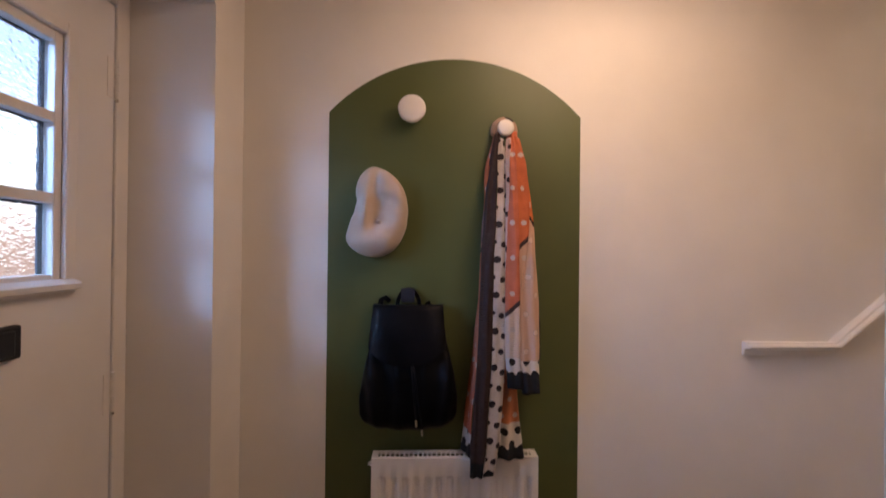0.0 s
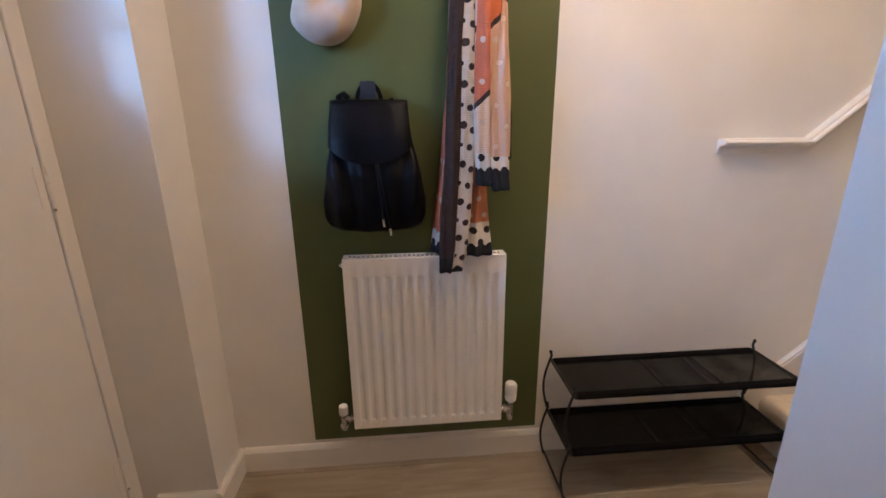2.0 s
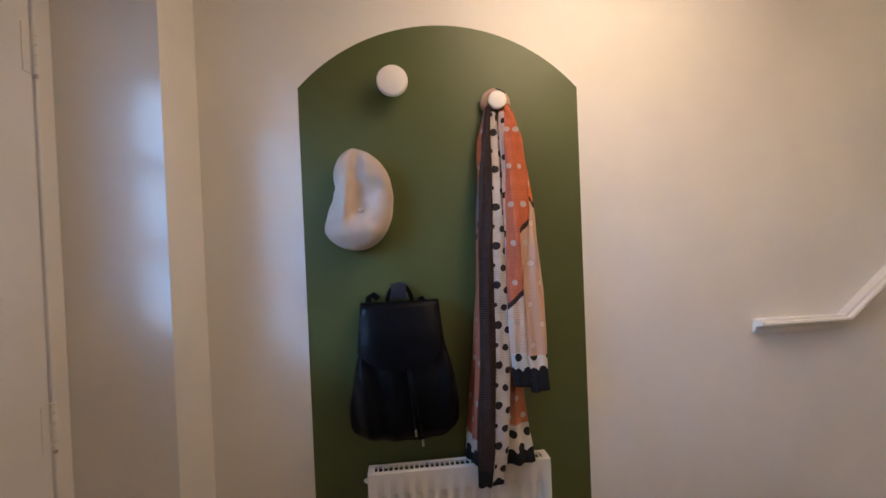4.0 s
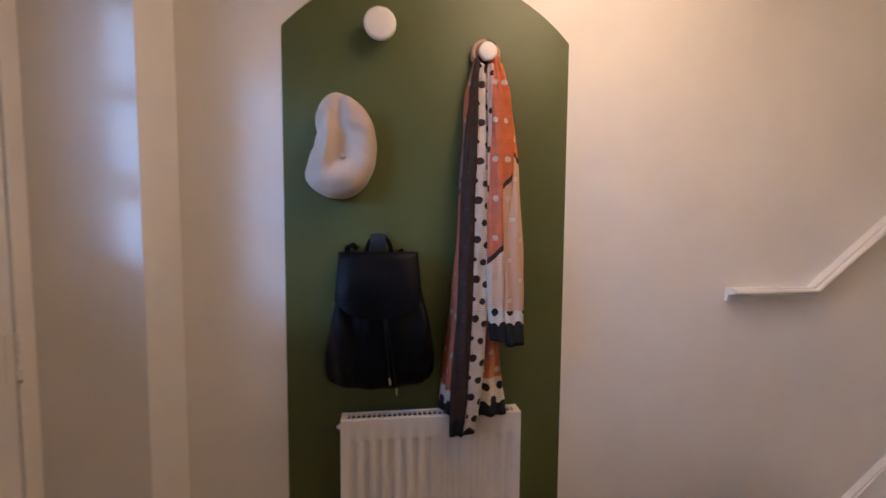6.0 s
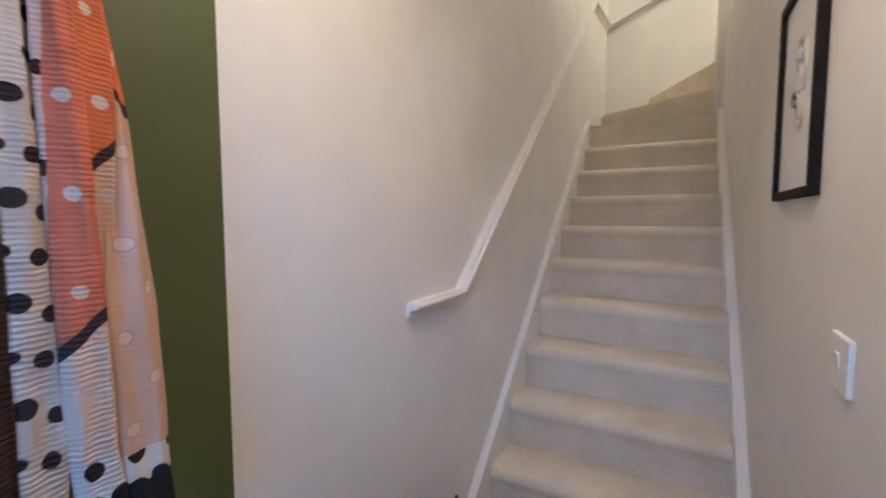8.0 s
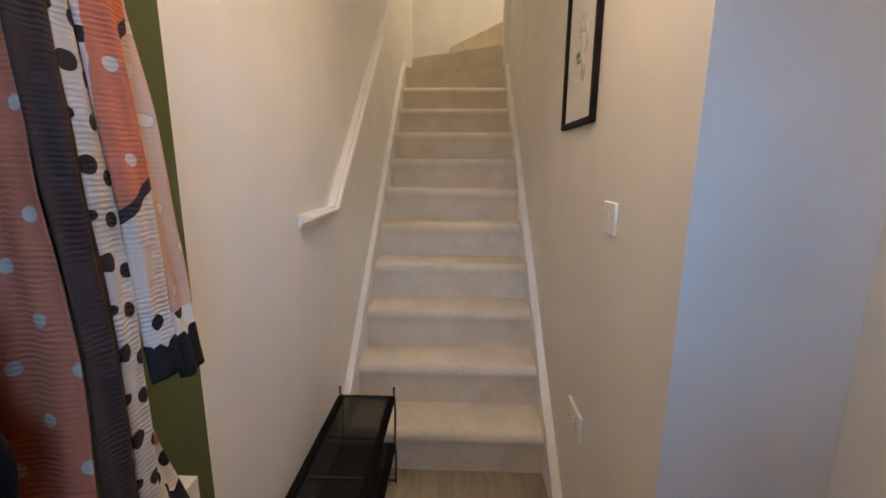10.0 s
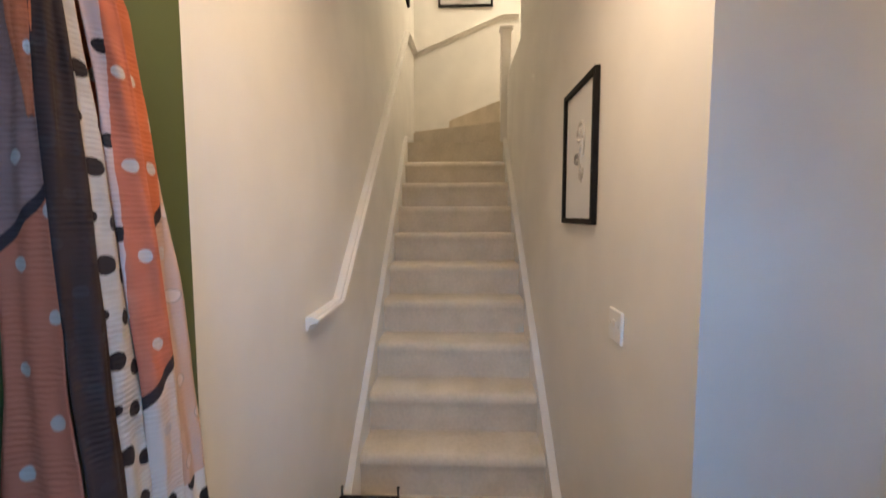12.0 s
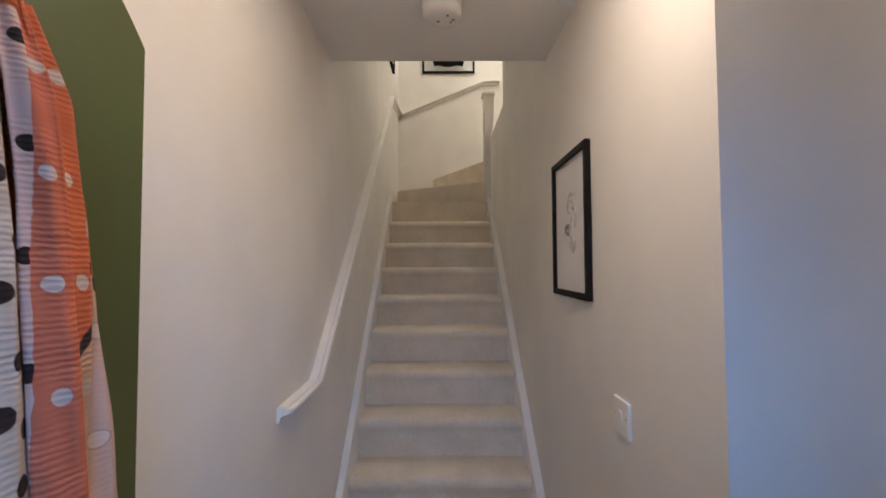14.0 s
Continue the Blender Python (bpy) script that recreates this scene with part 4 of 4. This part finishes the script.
# flap: a rounded sheet that folds over the top
bm = bmesh.new()
sheets = []
for off in (0.004, 0.0095):
    sheet = []
    for j in range(25):
        t = j / 24
        row = []
        for i in range(25):
            u = i / 12 - 1
            half = 0.106 + 0.010 * t
            drop = 0.160 * (1 - 0.30 * abs(u) ** 2.6)
            if t < 0.18:
                q = t / 0.18
                y, z = 0.016 + (0.054 - 0.016) * q, PZ1 - 0.002 + 0.004 * math.sin(q * math.pi)
            else:
                q = (t - 0.18) / 0.82
                z = PZ1 - 0.002 - drop * q
                y = pack_body(0, z)[1] + 0.006 + 0.004 * math.sin(q * 3)
            y -= 0.016 * abs(u) ** 5
            row.append(bm.verts.new((PX - 0.004 + half * u, NORTH - 0.003 - y - off, z + (off if t < 0.18 else 0))))
        sheet.append(row)
    sheets.append(sheet)
lo, up = sheets
for j in range(24):
    for i in range(24):
        bm.faces.new((lo[j][i], lo[j][i + 1], lo[j + 1][i + 1], lo[j + 1][i]))
        bm.faces.new((up[j][i + 1], up[j][i], up[j + 1][i], up[j + 1][i + 1]))
for i in range(24):
    bm.faces.new((lo[24][i], lo[24][i + 1], up[24][i + 1], up[24][i]))
    bm.faces.new((lo[0][i + 1], lo[0][i], up[0][i], up[0][i + 1]))
    bm.faces.new((lo[i][0], lo[i + 1][0], up[i + 1][0], up[i][0]))
    bm.faces.new((lo[i + 1][24], lo[i][24], up[i][24], up[i + 1][24]))
adopt(pack, smooth_by_angle(part("flap", bm, LEATHER, None, "stiff rounded leather flap"), 60))


TAB = painted("navy_leather_tab", (0.022, 0.025, 0.036), 0.5, 0.15, 20, 300, 0.15)


def strap(name, pts, w, th=0.003, mat=LEATHER):
    """A flat strap along a line, its width along x or lying in the wall's plane."""
    bm = bmesh.new()
    ps = [Vector(p) for p in pts]
    rows = []
    for i, p in enumerate(ps):
        d = (ps[min(i + 1, len(ps) - 1)] - ps[max(i - 1, 0)]).normalized()
        s = d.cross(Vector((0, 1, 0))).normalized() if abs(d.y) < 0.95 else Vector((1, 0, 0))
        rows.append([bm.verts.new(p + s * w / 2 * a + Vector((0, -th * b, 0))) for a, b in ((-1, 0), (1, 0), (1, 1), (-1, 1))])
    for a, b in zip(rows, rows[1:]):
        for k in range(4):
            bm.faces.new((a[k], a[(k + 1) % 4], b[(k + 1) % 4], b[k]))
    bm.faces.new(rows[0][::-1])
    bm.faces.new(rows[-1])
    adopt(pack, part(name, bm, mat, None, smooth=False))


loop = [(1.534 + 0.034 * math.cos(a), NORTH - 0.018, 1.250 + 0.052 * math.sin(a)) for a in np.linspace(0, math.pi, 17)]
strap("hanging_loop", loop, 0.012, 0.012)
strap("loop_tab", [(1.532, NORTH - 0.024, 1.262), (1.532, NORTH - 0.030, 1.285), (1.532, NORTH - 0.032, 1.306)], 0.042, 0.006, TAB)
strap("shoulder_strap", [(1.475, NORTH - 0.010, 1.262), (1.462, NORTH - 0.012, 1.275), (1.448, NORTH - 0.012, 1.268), (1.440, NORTH - 0.012, 1.22), (1.425, NORTH - 0.010, 1.10), (1.402, NORTH - 0.010, 1.00), (1.425, NORTH - 0.010, 0.93)], 0.016, 0.004)
strap("shoulder_strap", [(1.592, NORTH - 0.010, 1.262), (1.628, NORTH - 0.010, 1.20), (1.660, NORTH - 0.010, 1.08), (1.675, NORTH - 0.010, 0.99), (1.655, NORTH - 0.010, 0.93)], 0.016, 0.004)
for dx, z in ((0.0, 0.912), (0.018, 0.885)):
    cord = part("drawstring", tube([(1.548 + dx * 0.3, NORTH - 0.112, 1.09), (1.556 + dx * 0.6, NORTH - 0.118, 1.0), (1.562 + dx, NORTH - 0.107, z + 0.016)], 0.0022, 8), LEATHER, None, smooth=True)
    adopt(pack, cord)
    adopt(cord, part("drawstring_tip", tube([(1.562 + dx, NORTH - 0.107, z + 0.016), (1.564 + dx, NORTH - 0.103, z - 0.006)], 0.0038, 12), PULLMETAL, None, "silver metal tip"))


# ---- radiator ----
radiator = thing("radiator", (1.683, NORTH, 0.2), "white panel radiator with vertical flutes, fixed on the wall", "radiator")
RX0, RX1, RZ0, RZ1 = 1.430, 1.935, 0.196, 0.797
RY = NORTH - 0.075
# pressed front panel: the face steps in at each flute
NF = 14
pitch = (RX1 - RX0 - 0.03) / NF
bm = bmesh.new()
cols_x = []
for k in range(NF):
    c = RX0 + 0.015 + pitch * (k + 0.5)
    for off, dep in ((-0.36, 0), (-0.29, 0.25), (-0.20, 0.85), (-0.10, 1), (0.10, 1), (0.20, 0.85), (0.29, 0.25), (0.36, 0)):
        cols_x.append((c + off * pitch, dep))
cols_x = [(RX0, 0), (RX0 + 0.008, 0)] + cols_x + [(RX1 - 0.008, 0), (RX1, 0)]
zrow = [(RZ0, 0), (RZ0 + 0.030, 0), (RZ0 + 0.0335, 0.85), (RZ0 + 0.037, 1), (RZ1 - 0.066, 1), (RZ1 - 0.057, 0.35), (RZ1 - 0.053, 0), (RZ1, 0)]
grid = [[bm.verts.new((x, RY + 0.0062 * dx * dz, z)) for x, dx in cols_x] for z, dz in zrow]
for a, b in zip(grid, grid[1:]):
    for k in range(len(cols_x) - 1):
        bm.faces.new((a[k], a[k + 1], b[k + 1], b[k]))
edge = grid[0] + [r[-1] for r in grid[1:]] + grid[-1][-2::-1] + [r[0] for r in grid[-2:0:-1]]
backv = [bm.verts.new((v.co.x, RY + 0.012, v.co.z)) for v in edge]
for k in range(len(edge)):
    j = (k + 1) % len(edge)
    bm.faces.new((edge[k], edge[j], backv[j], backv[k]))
bm.faces.new(backv)
adopt(radiator, smooth_by_angle(part("front_panel", bm, RADWHITE, None), 50))
for x in (RX0 - 0.001, RX1 - 0.003):
    adopt(radiator, part("side_panel", block(x, x + 0.004, RY + 0.004, NORTH - 0.022, RZ0 + 0.02, RZ1 + 0.002, bevel=0.0015), RADWHITE, None))
adopt(radiator, part("fin_block", block(RX0 + 0.01, RX1 - 0.01, RY + 0.014, NORTH - 0.026, RZ0 + 0.04, RZ1 - 0.02), SLOT, None, "dark convector space"))
# top grille: rails along, slats across
bm = bmesh.new()
for y0, y1 in ((RY - 0.001, RY + 0.014), (NORTH - 0.036, NORTH - 0.022)):
    box(bm, RX0, RX1, y0, y1, RZ1 - 0.004, RZ1 + 0.003, 0.001)
for x0, x1 in ((RX0, RX0 + 0.018), (RX1 - 0.018, RX1)):
    box(bm, x0, x1, RY + 0.014, NORTH - 0.036, RZ1 - 0.004, RZ1 + 0.0025)
adopt(radiator, part("grille_frame", bm, RADWHITE, None))
for k in range(33):
    x = RX0 + 0.024 + k * (RX1 - RX0 - 0.052) / 32
    ob = part("slat", block(x, x + 0.0045, RY + 0.014, NORTH - 0.036, RZ1 - 0.003, RZ1 + 0.002), RADWHITE, None)
    adopt(radiator, ob)
# air vent key, bleed plug
adopt(radiator, smooth_by_angle(part("bleed_valve", lathe([(0.007, 0), (0.007, 0.006), (0.004, 0.008), (0.004, 0.012)], (RX0, RY + 0.02, RZ1 - 0.022), (-1, 0, 0), 16), PLASTIC, None)))
for x0, sgn in ((RX0, -1), (RX1, 1)):
    xc = x0 + sgn * 0.036
    bm = tube([(x0, RY + 0.02, RZ0 + 0.030), (xc, RY + 0.02, RZ0 + 0.030)], 0.010, 16)
    lathe([(0.0145, 0), (0.0145, 0.012)], (x0 + sgn * 0.010, RY + 0.02, RZ0 + 0.030), (sgn, 0, 0), 6, bm)
    tube([(xc, RY + 0.02, RZ0 - 0.012), (xc, RY + 0.02, RZ0 + 0.052)], 0.0095, 16, bm)
    lathe([(0.014, 0), (0.014, 0.011)], (xc, RY + 0.02, RZ0 - 0.004), (0, 0, 1), 6, bm)
    adopt(radiator, smooth_by_angle(part("valve_body", bm, CHROME, None, "chrome radiator valve"), 40))
    adopt(radiator, part("pipe", tube([(xc, RY + 0.02, RZ0 - 0.006), (xc, RY + 0.026, RZ0 - 0.016), (xc, RY + 0.04, RZ0 - 0.020), (xc, NORTH, RZ0 - 0.020)], 0.0075, 14), CHROME, None, "short pipe into the wall", True))
xc = RX0 - 0.036
adopt(radiator, smooth_by_angle(part("lockshield_cap", lathe([(0.015, 0), (0.0155, 0.02), (0.0145, 0.030), (0.010, 0.034)], (xc, RY + 0.02, RZ0 + 0.05), (0, 0, 1), 20), PLASTIC, None, "white plastic cap")))
xc = RX1 + 0.036
head = smooth_by_angle(part("thermostat_head", lathe([(0.013, 0), (0.019, 0.006), (0.0205, 0.012), (0.0205, 0.030), (0.0195, 0.033), (0.0205, 0.036), (0.020, 0.066), (0.016, 0.072)], (xc, RY + 0.02, RZ0 + 0.06), (0, 0, 1), 28), PLASTIC, None, "white thermostatic valve head"))
adopt(radiator, head)
bm = bmesh.new()
for k in range(14):
    a = math.pi + math.pi * k / 13
    box(bm, xc + 0.0203 * math.cos(a) - 0.0012, xc + 0.0203 * math.cos(a) + 0.0012, RY + 0.02 + 0.0203 * math.sin(a) - 0.0012, RY + 0.02 + 0.0203 * math.sin(a) + 0.0012, RZ0 + 0.098, RZ0 + 0.124)
adopt(head, part("grip_ribs", bm, PLASTIC, None))


# ---- door stop on the skirting ----
stop = thing("door_stop", (0.985, 1.152, 0.05), "round dark brown door stop on the white skirting", "door stop")
adopt(stop, smooth_by_angle(part("base", lathe([(0.020, 0), (0.020, 0.006), (0.012, 0.010), (0.012, 0.020)], (0.985, 1.153, 0.05), (0, -1, 0), 28), BROWNMETAL, None), 40))
adopt(stop, smooth_by_angle(part("buffer", lathe([(0.012, 0), (0.021, 0.002), (0.023, 0.008), (0.022, 0.015), (0.015, 0.019), (0.006, 0.020)], (0.985, 1.134, 0.05), (0, -1, 0), 28), BROWNMETAL, None, "domed brown buffer"), 40))


# ---- shoe rack ----
rack = thing("shoe_rack", (2.49, 1.21, 0), "black two-tier metal shoe rack with mesh shelves", "shoe rack")
KX0, KX1, KY0, KY1 = 2.118, 2.868, 1.105, 1.318


def curve_leg(x, out, y, z0, z1, bow):
    """A bowed upright, its belly away from the shelf, with a small ball at the tip."""
    pts = []
    for t in np.linspace(0, 1, 15):
        pts.append((x + out * bow * math.sin(math.pi * t) + out * 0.006 * (1 - t), y, z0 + (z1 - z0) * t))
    tip = (x - out * -0.004, y, z1 + 0.014)
    return pts + [tip]


for x, out in ((KX0, -1), (KX1, 1)):
    for y in (KY0, KY1):
        bm = tube(curve_leg(x, out, y, 0.0, 0.205, 0.020), 0.0042, 8)
        tube(curve_leg(x, out, y, 0.205, 0.412, 0.020), 0.0042, 8, bm)
        adopt(rack, part("upright", bm, BLACKWIRE, None, smooth=True))
        for z in (0.219, 0.426):
            adopt(rack, part("finial", lathe([(0.002, 0), (0.0055, 0.002), (0.006, 0.006), (0.003, 0.010)], (x + out * 0.004, y, z - 0.004), (0, 0, 1), 12), BLACKWIRE, None, smooth=True))
    for z in (0.012,):
        adopt(rack, part("foot_bar", tube([(x + out * 0.006, KY0, z), (x + out * 0.006, KY1, z)], 0.004, 8), BLACKWIRE, None, smooth=True))
for z in (0.185, 0.392):
    for y in (KY0, KY1):
        adopt(rack, part("side_rail", tube([(KX0, y, z), (KX1, y, z)], 0.0065, 8), BLACKWIRE, None, smooth=True))
    for x in (KX0, KX1):
        adopt(rack, part("end_rail", tube([(x, KY0, z), (x, KY1, z)], 0.0052, 8), BLACKWIRE, None, smooth=True))
    for x in (2.43, 2.62):
        adopt(rack, part("cross_bar", tube([(x, KY0, z - 0.008), (x, KY1, z - 0.008)], 0.004, 8), BLACKWIRE, None, smooth=True))
    bm = bmesh.new()
    nx, ny = 40, 12
    g = [[[bm.verts.new((KX0 + (KX1 - KX0) * i / nx, KY0 + (KY1 - KY0) * j / ny, z - h - 0.006 * math.sin(math.pi * j / ny) * (0.7 + 0.3 * math.sin(i * 0.9)))) for j in range(ny + 1)] for i in range(nx + 1)] for h in (0, 0.002)]
    for i in range(nx):
        for j in range(ny):
            bm.faces.new((g[0][i][j], g[0][i + 1][j], g[0][i + 1][j + 1], g[0][i][j + 1]))
    for i in range(nx):
        for j in range(ny):
            bm.faces.new((g[1][i][j + 1], g[1][i + 1][j + 1], g[1][i + 1][j], g[1][i][j]))
    for x in (2.43, 2.585):
        adopt(rack, part("seam", block(x - 0.004, x + 0.004, KY0 + 0.012, KY1 - 0.012, z - 0.0065, z - 0.001, bevel=0.001), SEAM, None, "grey woven seam tape"))
    adopt(rack, part("mesh_shelf", bm, NET, None, "black net shelf"))
    for y0, y1 in ((KY0 - 0.007, KY0 + 0.020), (KY1 - 0.020, KY1 + 0.007)):
        adopt(rack, part("hem", block(KX0 + 0.006, KX1 - 0.006, y0, y1, z - 0.0075, z + 0.0078, bevel=0.005), HEM, None, "black fabric hem round the rail"))


# ---- framed picture by the stairs ----
def framed(name, label, place, w, h, bar, depth, normal, mats, marks):
    """A frame standing off the wall at place (lower left seen from the front), facing normal (+y, -y or -x)."""
    ob = thing(name, place, label, "picture")
    ax, out = {"+y": (Vector((-1, 0, 0)), Vector((0, 1, 0))), "-y": (Vector((1, 0, 0)), Vector((0, -1, 0))), "-x": (Vector((0, -1, 0)), Vector((-1, 0, 0)))}[normal]
    o = Vector(place)

    def slab(bm, u0, u1, v0, v1, d0, d1, bevel=0.0):
        a, c = o + ax * u0 + out * d0, o + ax * u1 + out * d1
        lo, hi = [min(p, q) for p, q in zip(a, c)], [max(p, q) for p, q in zip(a, c)]
        return box(bm, lo[0], hi[0], lo[1], hi[1], o.z + v0, o.z + v1, bevel)
    for q in ((0, bar, 0, h), (w - bar, w, 0, h), (bar, w - bar, 0, bar), (bar, w - bar, h - bar, h)):
        adopt(ob, part("frame_bar", slab(bmesh.new(), *q, 0.001, depth, 0.002), FRAMEBLACK, None))
    adopt(ob, part("backing", slab(bmesh.new(), bar * 0.6, w - bar * 0.6, bar * 0.6, h - bar * 0.6, 0.001, depth - 0.012), MATBOARD, None, "white paper"))
    for mat, pts, r in marks:
        line = [o + ax * (u * w) + out * (depth - 0.0115) + Vector((0, 0, v * h)) for u, v in pts]
        adopt(ob, part("drawn_line", tube(line, r * 1.5, 6), mat, None, smooth=True))
    return ob


def stroke(c, rx, rz, a0, a1, n=14):
    return [(c[0] + rx * math.cos(a), c[1] + rz * math.sin(a)) for a in np.linspace(radians(a0), radians(a1), n)]


MARKS = [(INK, stroke((0.56, 0.66), 0.09, 0.06, -60, 200), 0.0022), (INK, stroke((0.50, 0.64), 0.06, 0.05, 20, 300), 0.0016), (INK, [(0.57, 0.60), (0.55, 0.54), (0.52, 0.49), (0.49, 0.47)], 0.0022),
         (DARKINK, stroke((0.44, 0.47), 0.05, 0.03, 0, 330), 0.0026), (INK, [(0.50, 0.50), (0.53, 0.42), (0.55, 0.36)], 0.0020), (INK, stroke((0.58, 0.37), 0.05, 0.05, 100, 400), 0.0022),
         (INK, stroke((0.63, 0.58), 0.03, 0.10, -90, 90), 0.0016), (INK, [(0.55, 0.36), (0.57, 0.32), (0.60, 0.30)], 0.0014)]
MARKS = [(ink, line, width * 1.7) for ink, line, width in MARKS]
framed("framed_picture", "black framed sketch on white paper, hung beside the stairs", (3.052, STAIR_S, 1.419), 0.374, 0.479, 0.020, 0.019, "+y", None, MARKS)
framed("framed_picture", "black framed print of a dark shape above the stair turn", (FAR, 1.088, 3.620), 0.57, 0.44, 0.022, 0.025, "-x", None,
       [(FRAMEBLACK, [(0.20 + 0.06 * k, 0.31 + 0.02 * math.sin(k)) for k in range(11)], 0.044)])
framed("framed_picture", "slim black framed picture high on the stair wall", (5.14, NORTH, 3.355), 0.30, 0.42, 0.020, 0.025, "-y", None, [])


# ---- switch, socket and smoke alarm ----
switch = thing("light_switch", (2.486, STAIR_S, 1.158), "white plastic rocker light switch on the stair wall", "light switch")
plate = part("plate", block(2.443, 2.529, STAIR_S, STAIR_S + 0.009, 1.113, 1.199, bevel=0.003), PLASTIC, None)
adopt(switch, plate)
adopt(plate, part("rocker", prism([(STAIR_S + 0.008, 1.147), (STAIR_S + 0.0096, 1.147), (STAIR_S + 0.0125, 1.172), (STAIR_S + 0.008, 1.172)], 2.479, 2.493, "x"), PLASTIC, None))
for x in (2.456, 2.516):
    adopt(plate, part("screw", lathe([(0.003, 0), (0.003, 0.0012)], (x, STAIR_S + 0.0088, 1.159), (0, 1, 0), 12), CHROME, None))
socket = thing("wall_socket", (2.66, STAIR_S, 0.455), "white double wall socket low on the stair wall", "socket")
plate = part("plate", block(2.588, 2.734, STAIR_S, STAIR_S + 0.011, 0.412, 0.498, bevel=0.003), PLASTIC, None)
adopt(socket, plate)
for x in (2.625, 2.697):
    adopt(plate, part("rocker", block(x - 0.006, x + 0.006, STAIR_S + 0.010, STAIR_S + 0.014, 0.474, 0.490, bevel=0.001), PLASTIC, None))
    for dx, dz, w, h in ((0, 0.012, 0.0022, 0.004), (-0.011, -0.010, 0.0035, 0.0022), (0.011, -0.010, 0.0035, 0.0022)):
        adopt(plate, part("pin_hole", block(x + dx - w, x + dx + w, STAIR_S + 0.0105, STAIR_S + 0.0115, 0.448 + dz - h, 0.448 + dz + h), SLOT, None))

alarm = thing("smoke_alarm", (2.79, 0.890, CEILING), "round white smoke alarm on the ceiling above the stairs", "smoke alarm")
AX, AY = 2.79, 0.890
adopt(alarm, smooth_by_angle(part("base", lathe([(0.062, 0), (0.064, 0.003), (0.064, 0.017), (0.060, 0.021)], (AX, AY, CEILING), (0, 0, -1), 48), PLASTIC, None), 40))
cover = smooth_by_angle(part("cover", lathe([(0.056, 0), (0.062, 0.002), (0.063, 0.010), (0.062, 0.022), (0.058, 0.029), (0.046, 0.034), (0.02, 0.036)], (AX, AY, CEILING - 0.021), (0, 0, -1), 48), PLASTIC, None), 40)
adopt(alarm, cover)
for dx, dy, w in ((0.012, 0.012, 0.010), (0.018, -0.030, 0.006), (0.004, -0.036, 0.010), (-0.02, -0.018, 0.006)):
    adopt(cover, part("vent_slot", block(AX + dx - 0.003, AX + dx + 0.003, AY + dy - w / 2, AY + dy + w / 2, CEILING - 0.0582, CEILING - 0.0545), SLOT, None))


# ---- floor boards, last ----
floor = structure("floor", block(0.66, 2.98, SOUTH, NORTH, -0.12, -0.009), SLOT, "oak laminate floor with grey-brown grain", "floor")
BW, BL, GAP = 0.190, 1.28, 0.0006
meshes = {}


def board(x0, x1, y0, y1):
    """One floor board; boards of the same size share a mesh."""
    key = (round(x1 - x0, 3), round(y1 - y0, 3))
    if key not in meshes:
        bm = bmesh.new()
        hx, hy, c = key[0] / 2 - GAP / 2, key[1] / 2 - GAP / 2, 0.0012
        low = [bm.verts.new(p) for p in ((-hx, -hy, -0.008), (hx, -hy, -0.008), (hx, hy, -0.008), (-hx, hy, -0.008))]
        mid = [bm.verts.new(p) for p in ((-hx, -hy, -c), (hx, -hy, -c), (hx, hy, -c), (-hx, hy, -c))]
        top = [bm.verts.new(p) for p in ((-hx + c, -hy + c, 0), (hx - c, -hy + c, 0), (hx - c, hy - c, 0), (-hx + c, hy - c, 0))]
        bm.faces.new(top)
        for a, b in ((low, mid), (mid, top)):
            for k in range(4):
                bm.faces.new((a[k], a[(k + 1) % 4], b[(k + 1) % 4], b[k]))
        bmesh.ops.recalc_face_normals(bm, faces=bm.faces[:])
        me = bpy.data.meshes.new("floor_board")
        bm.to_mesh(me)
        bm.free()
        me.materials.append(OAK)
        meshes[key] = me
    ob = new("floor_board", meshes[key])
    ob.location = ((x0 + x1) / 2, (y0 + y1) / 2, 0)
    ob.parent = floor


rng = random.Random(4)
row, y = 0, SOUTH
while y < NORTH - 0.01:
    y1 = min(y + BW, NORTH)
    x = 0.80 - (0.0, 0.5, 0.85, 0.3)[row % 4]
    while x < 2.975:
        x1 = min(x + BL, 2.975)
        a = max(x, 0.80)
        if x1 - a > 0.02:
            board(a, x1, y, y1)
        x += BL
    y, row = y1, row + 1
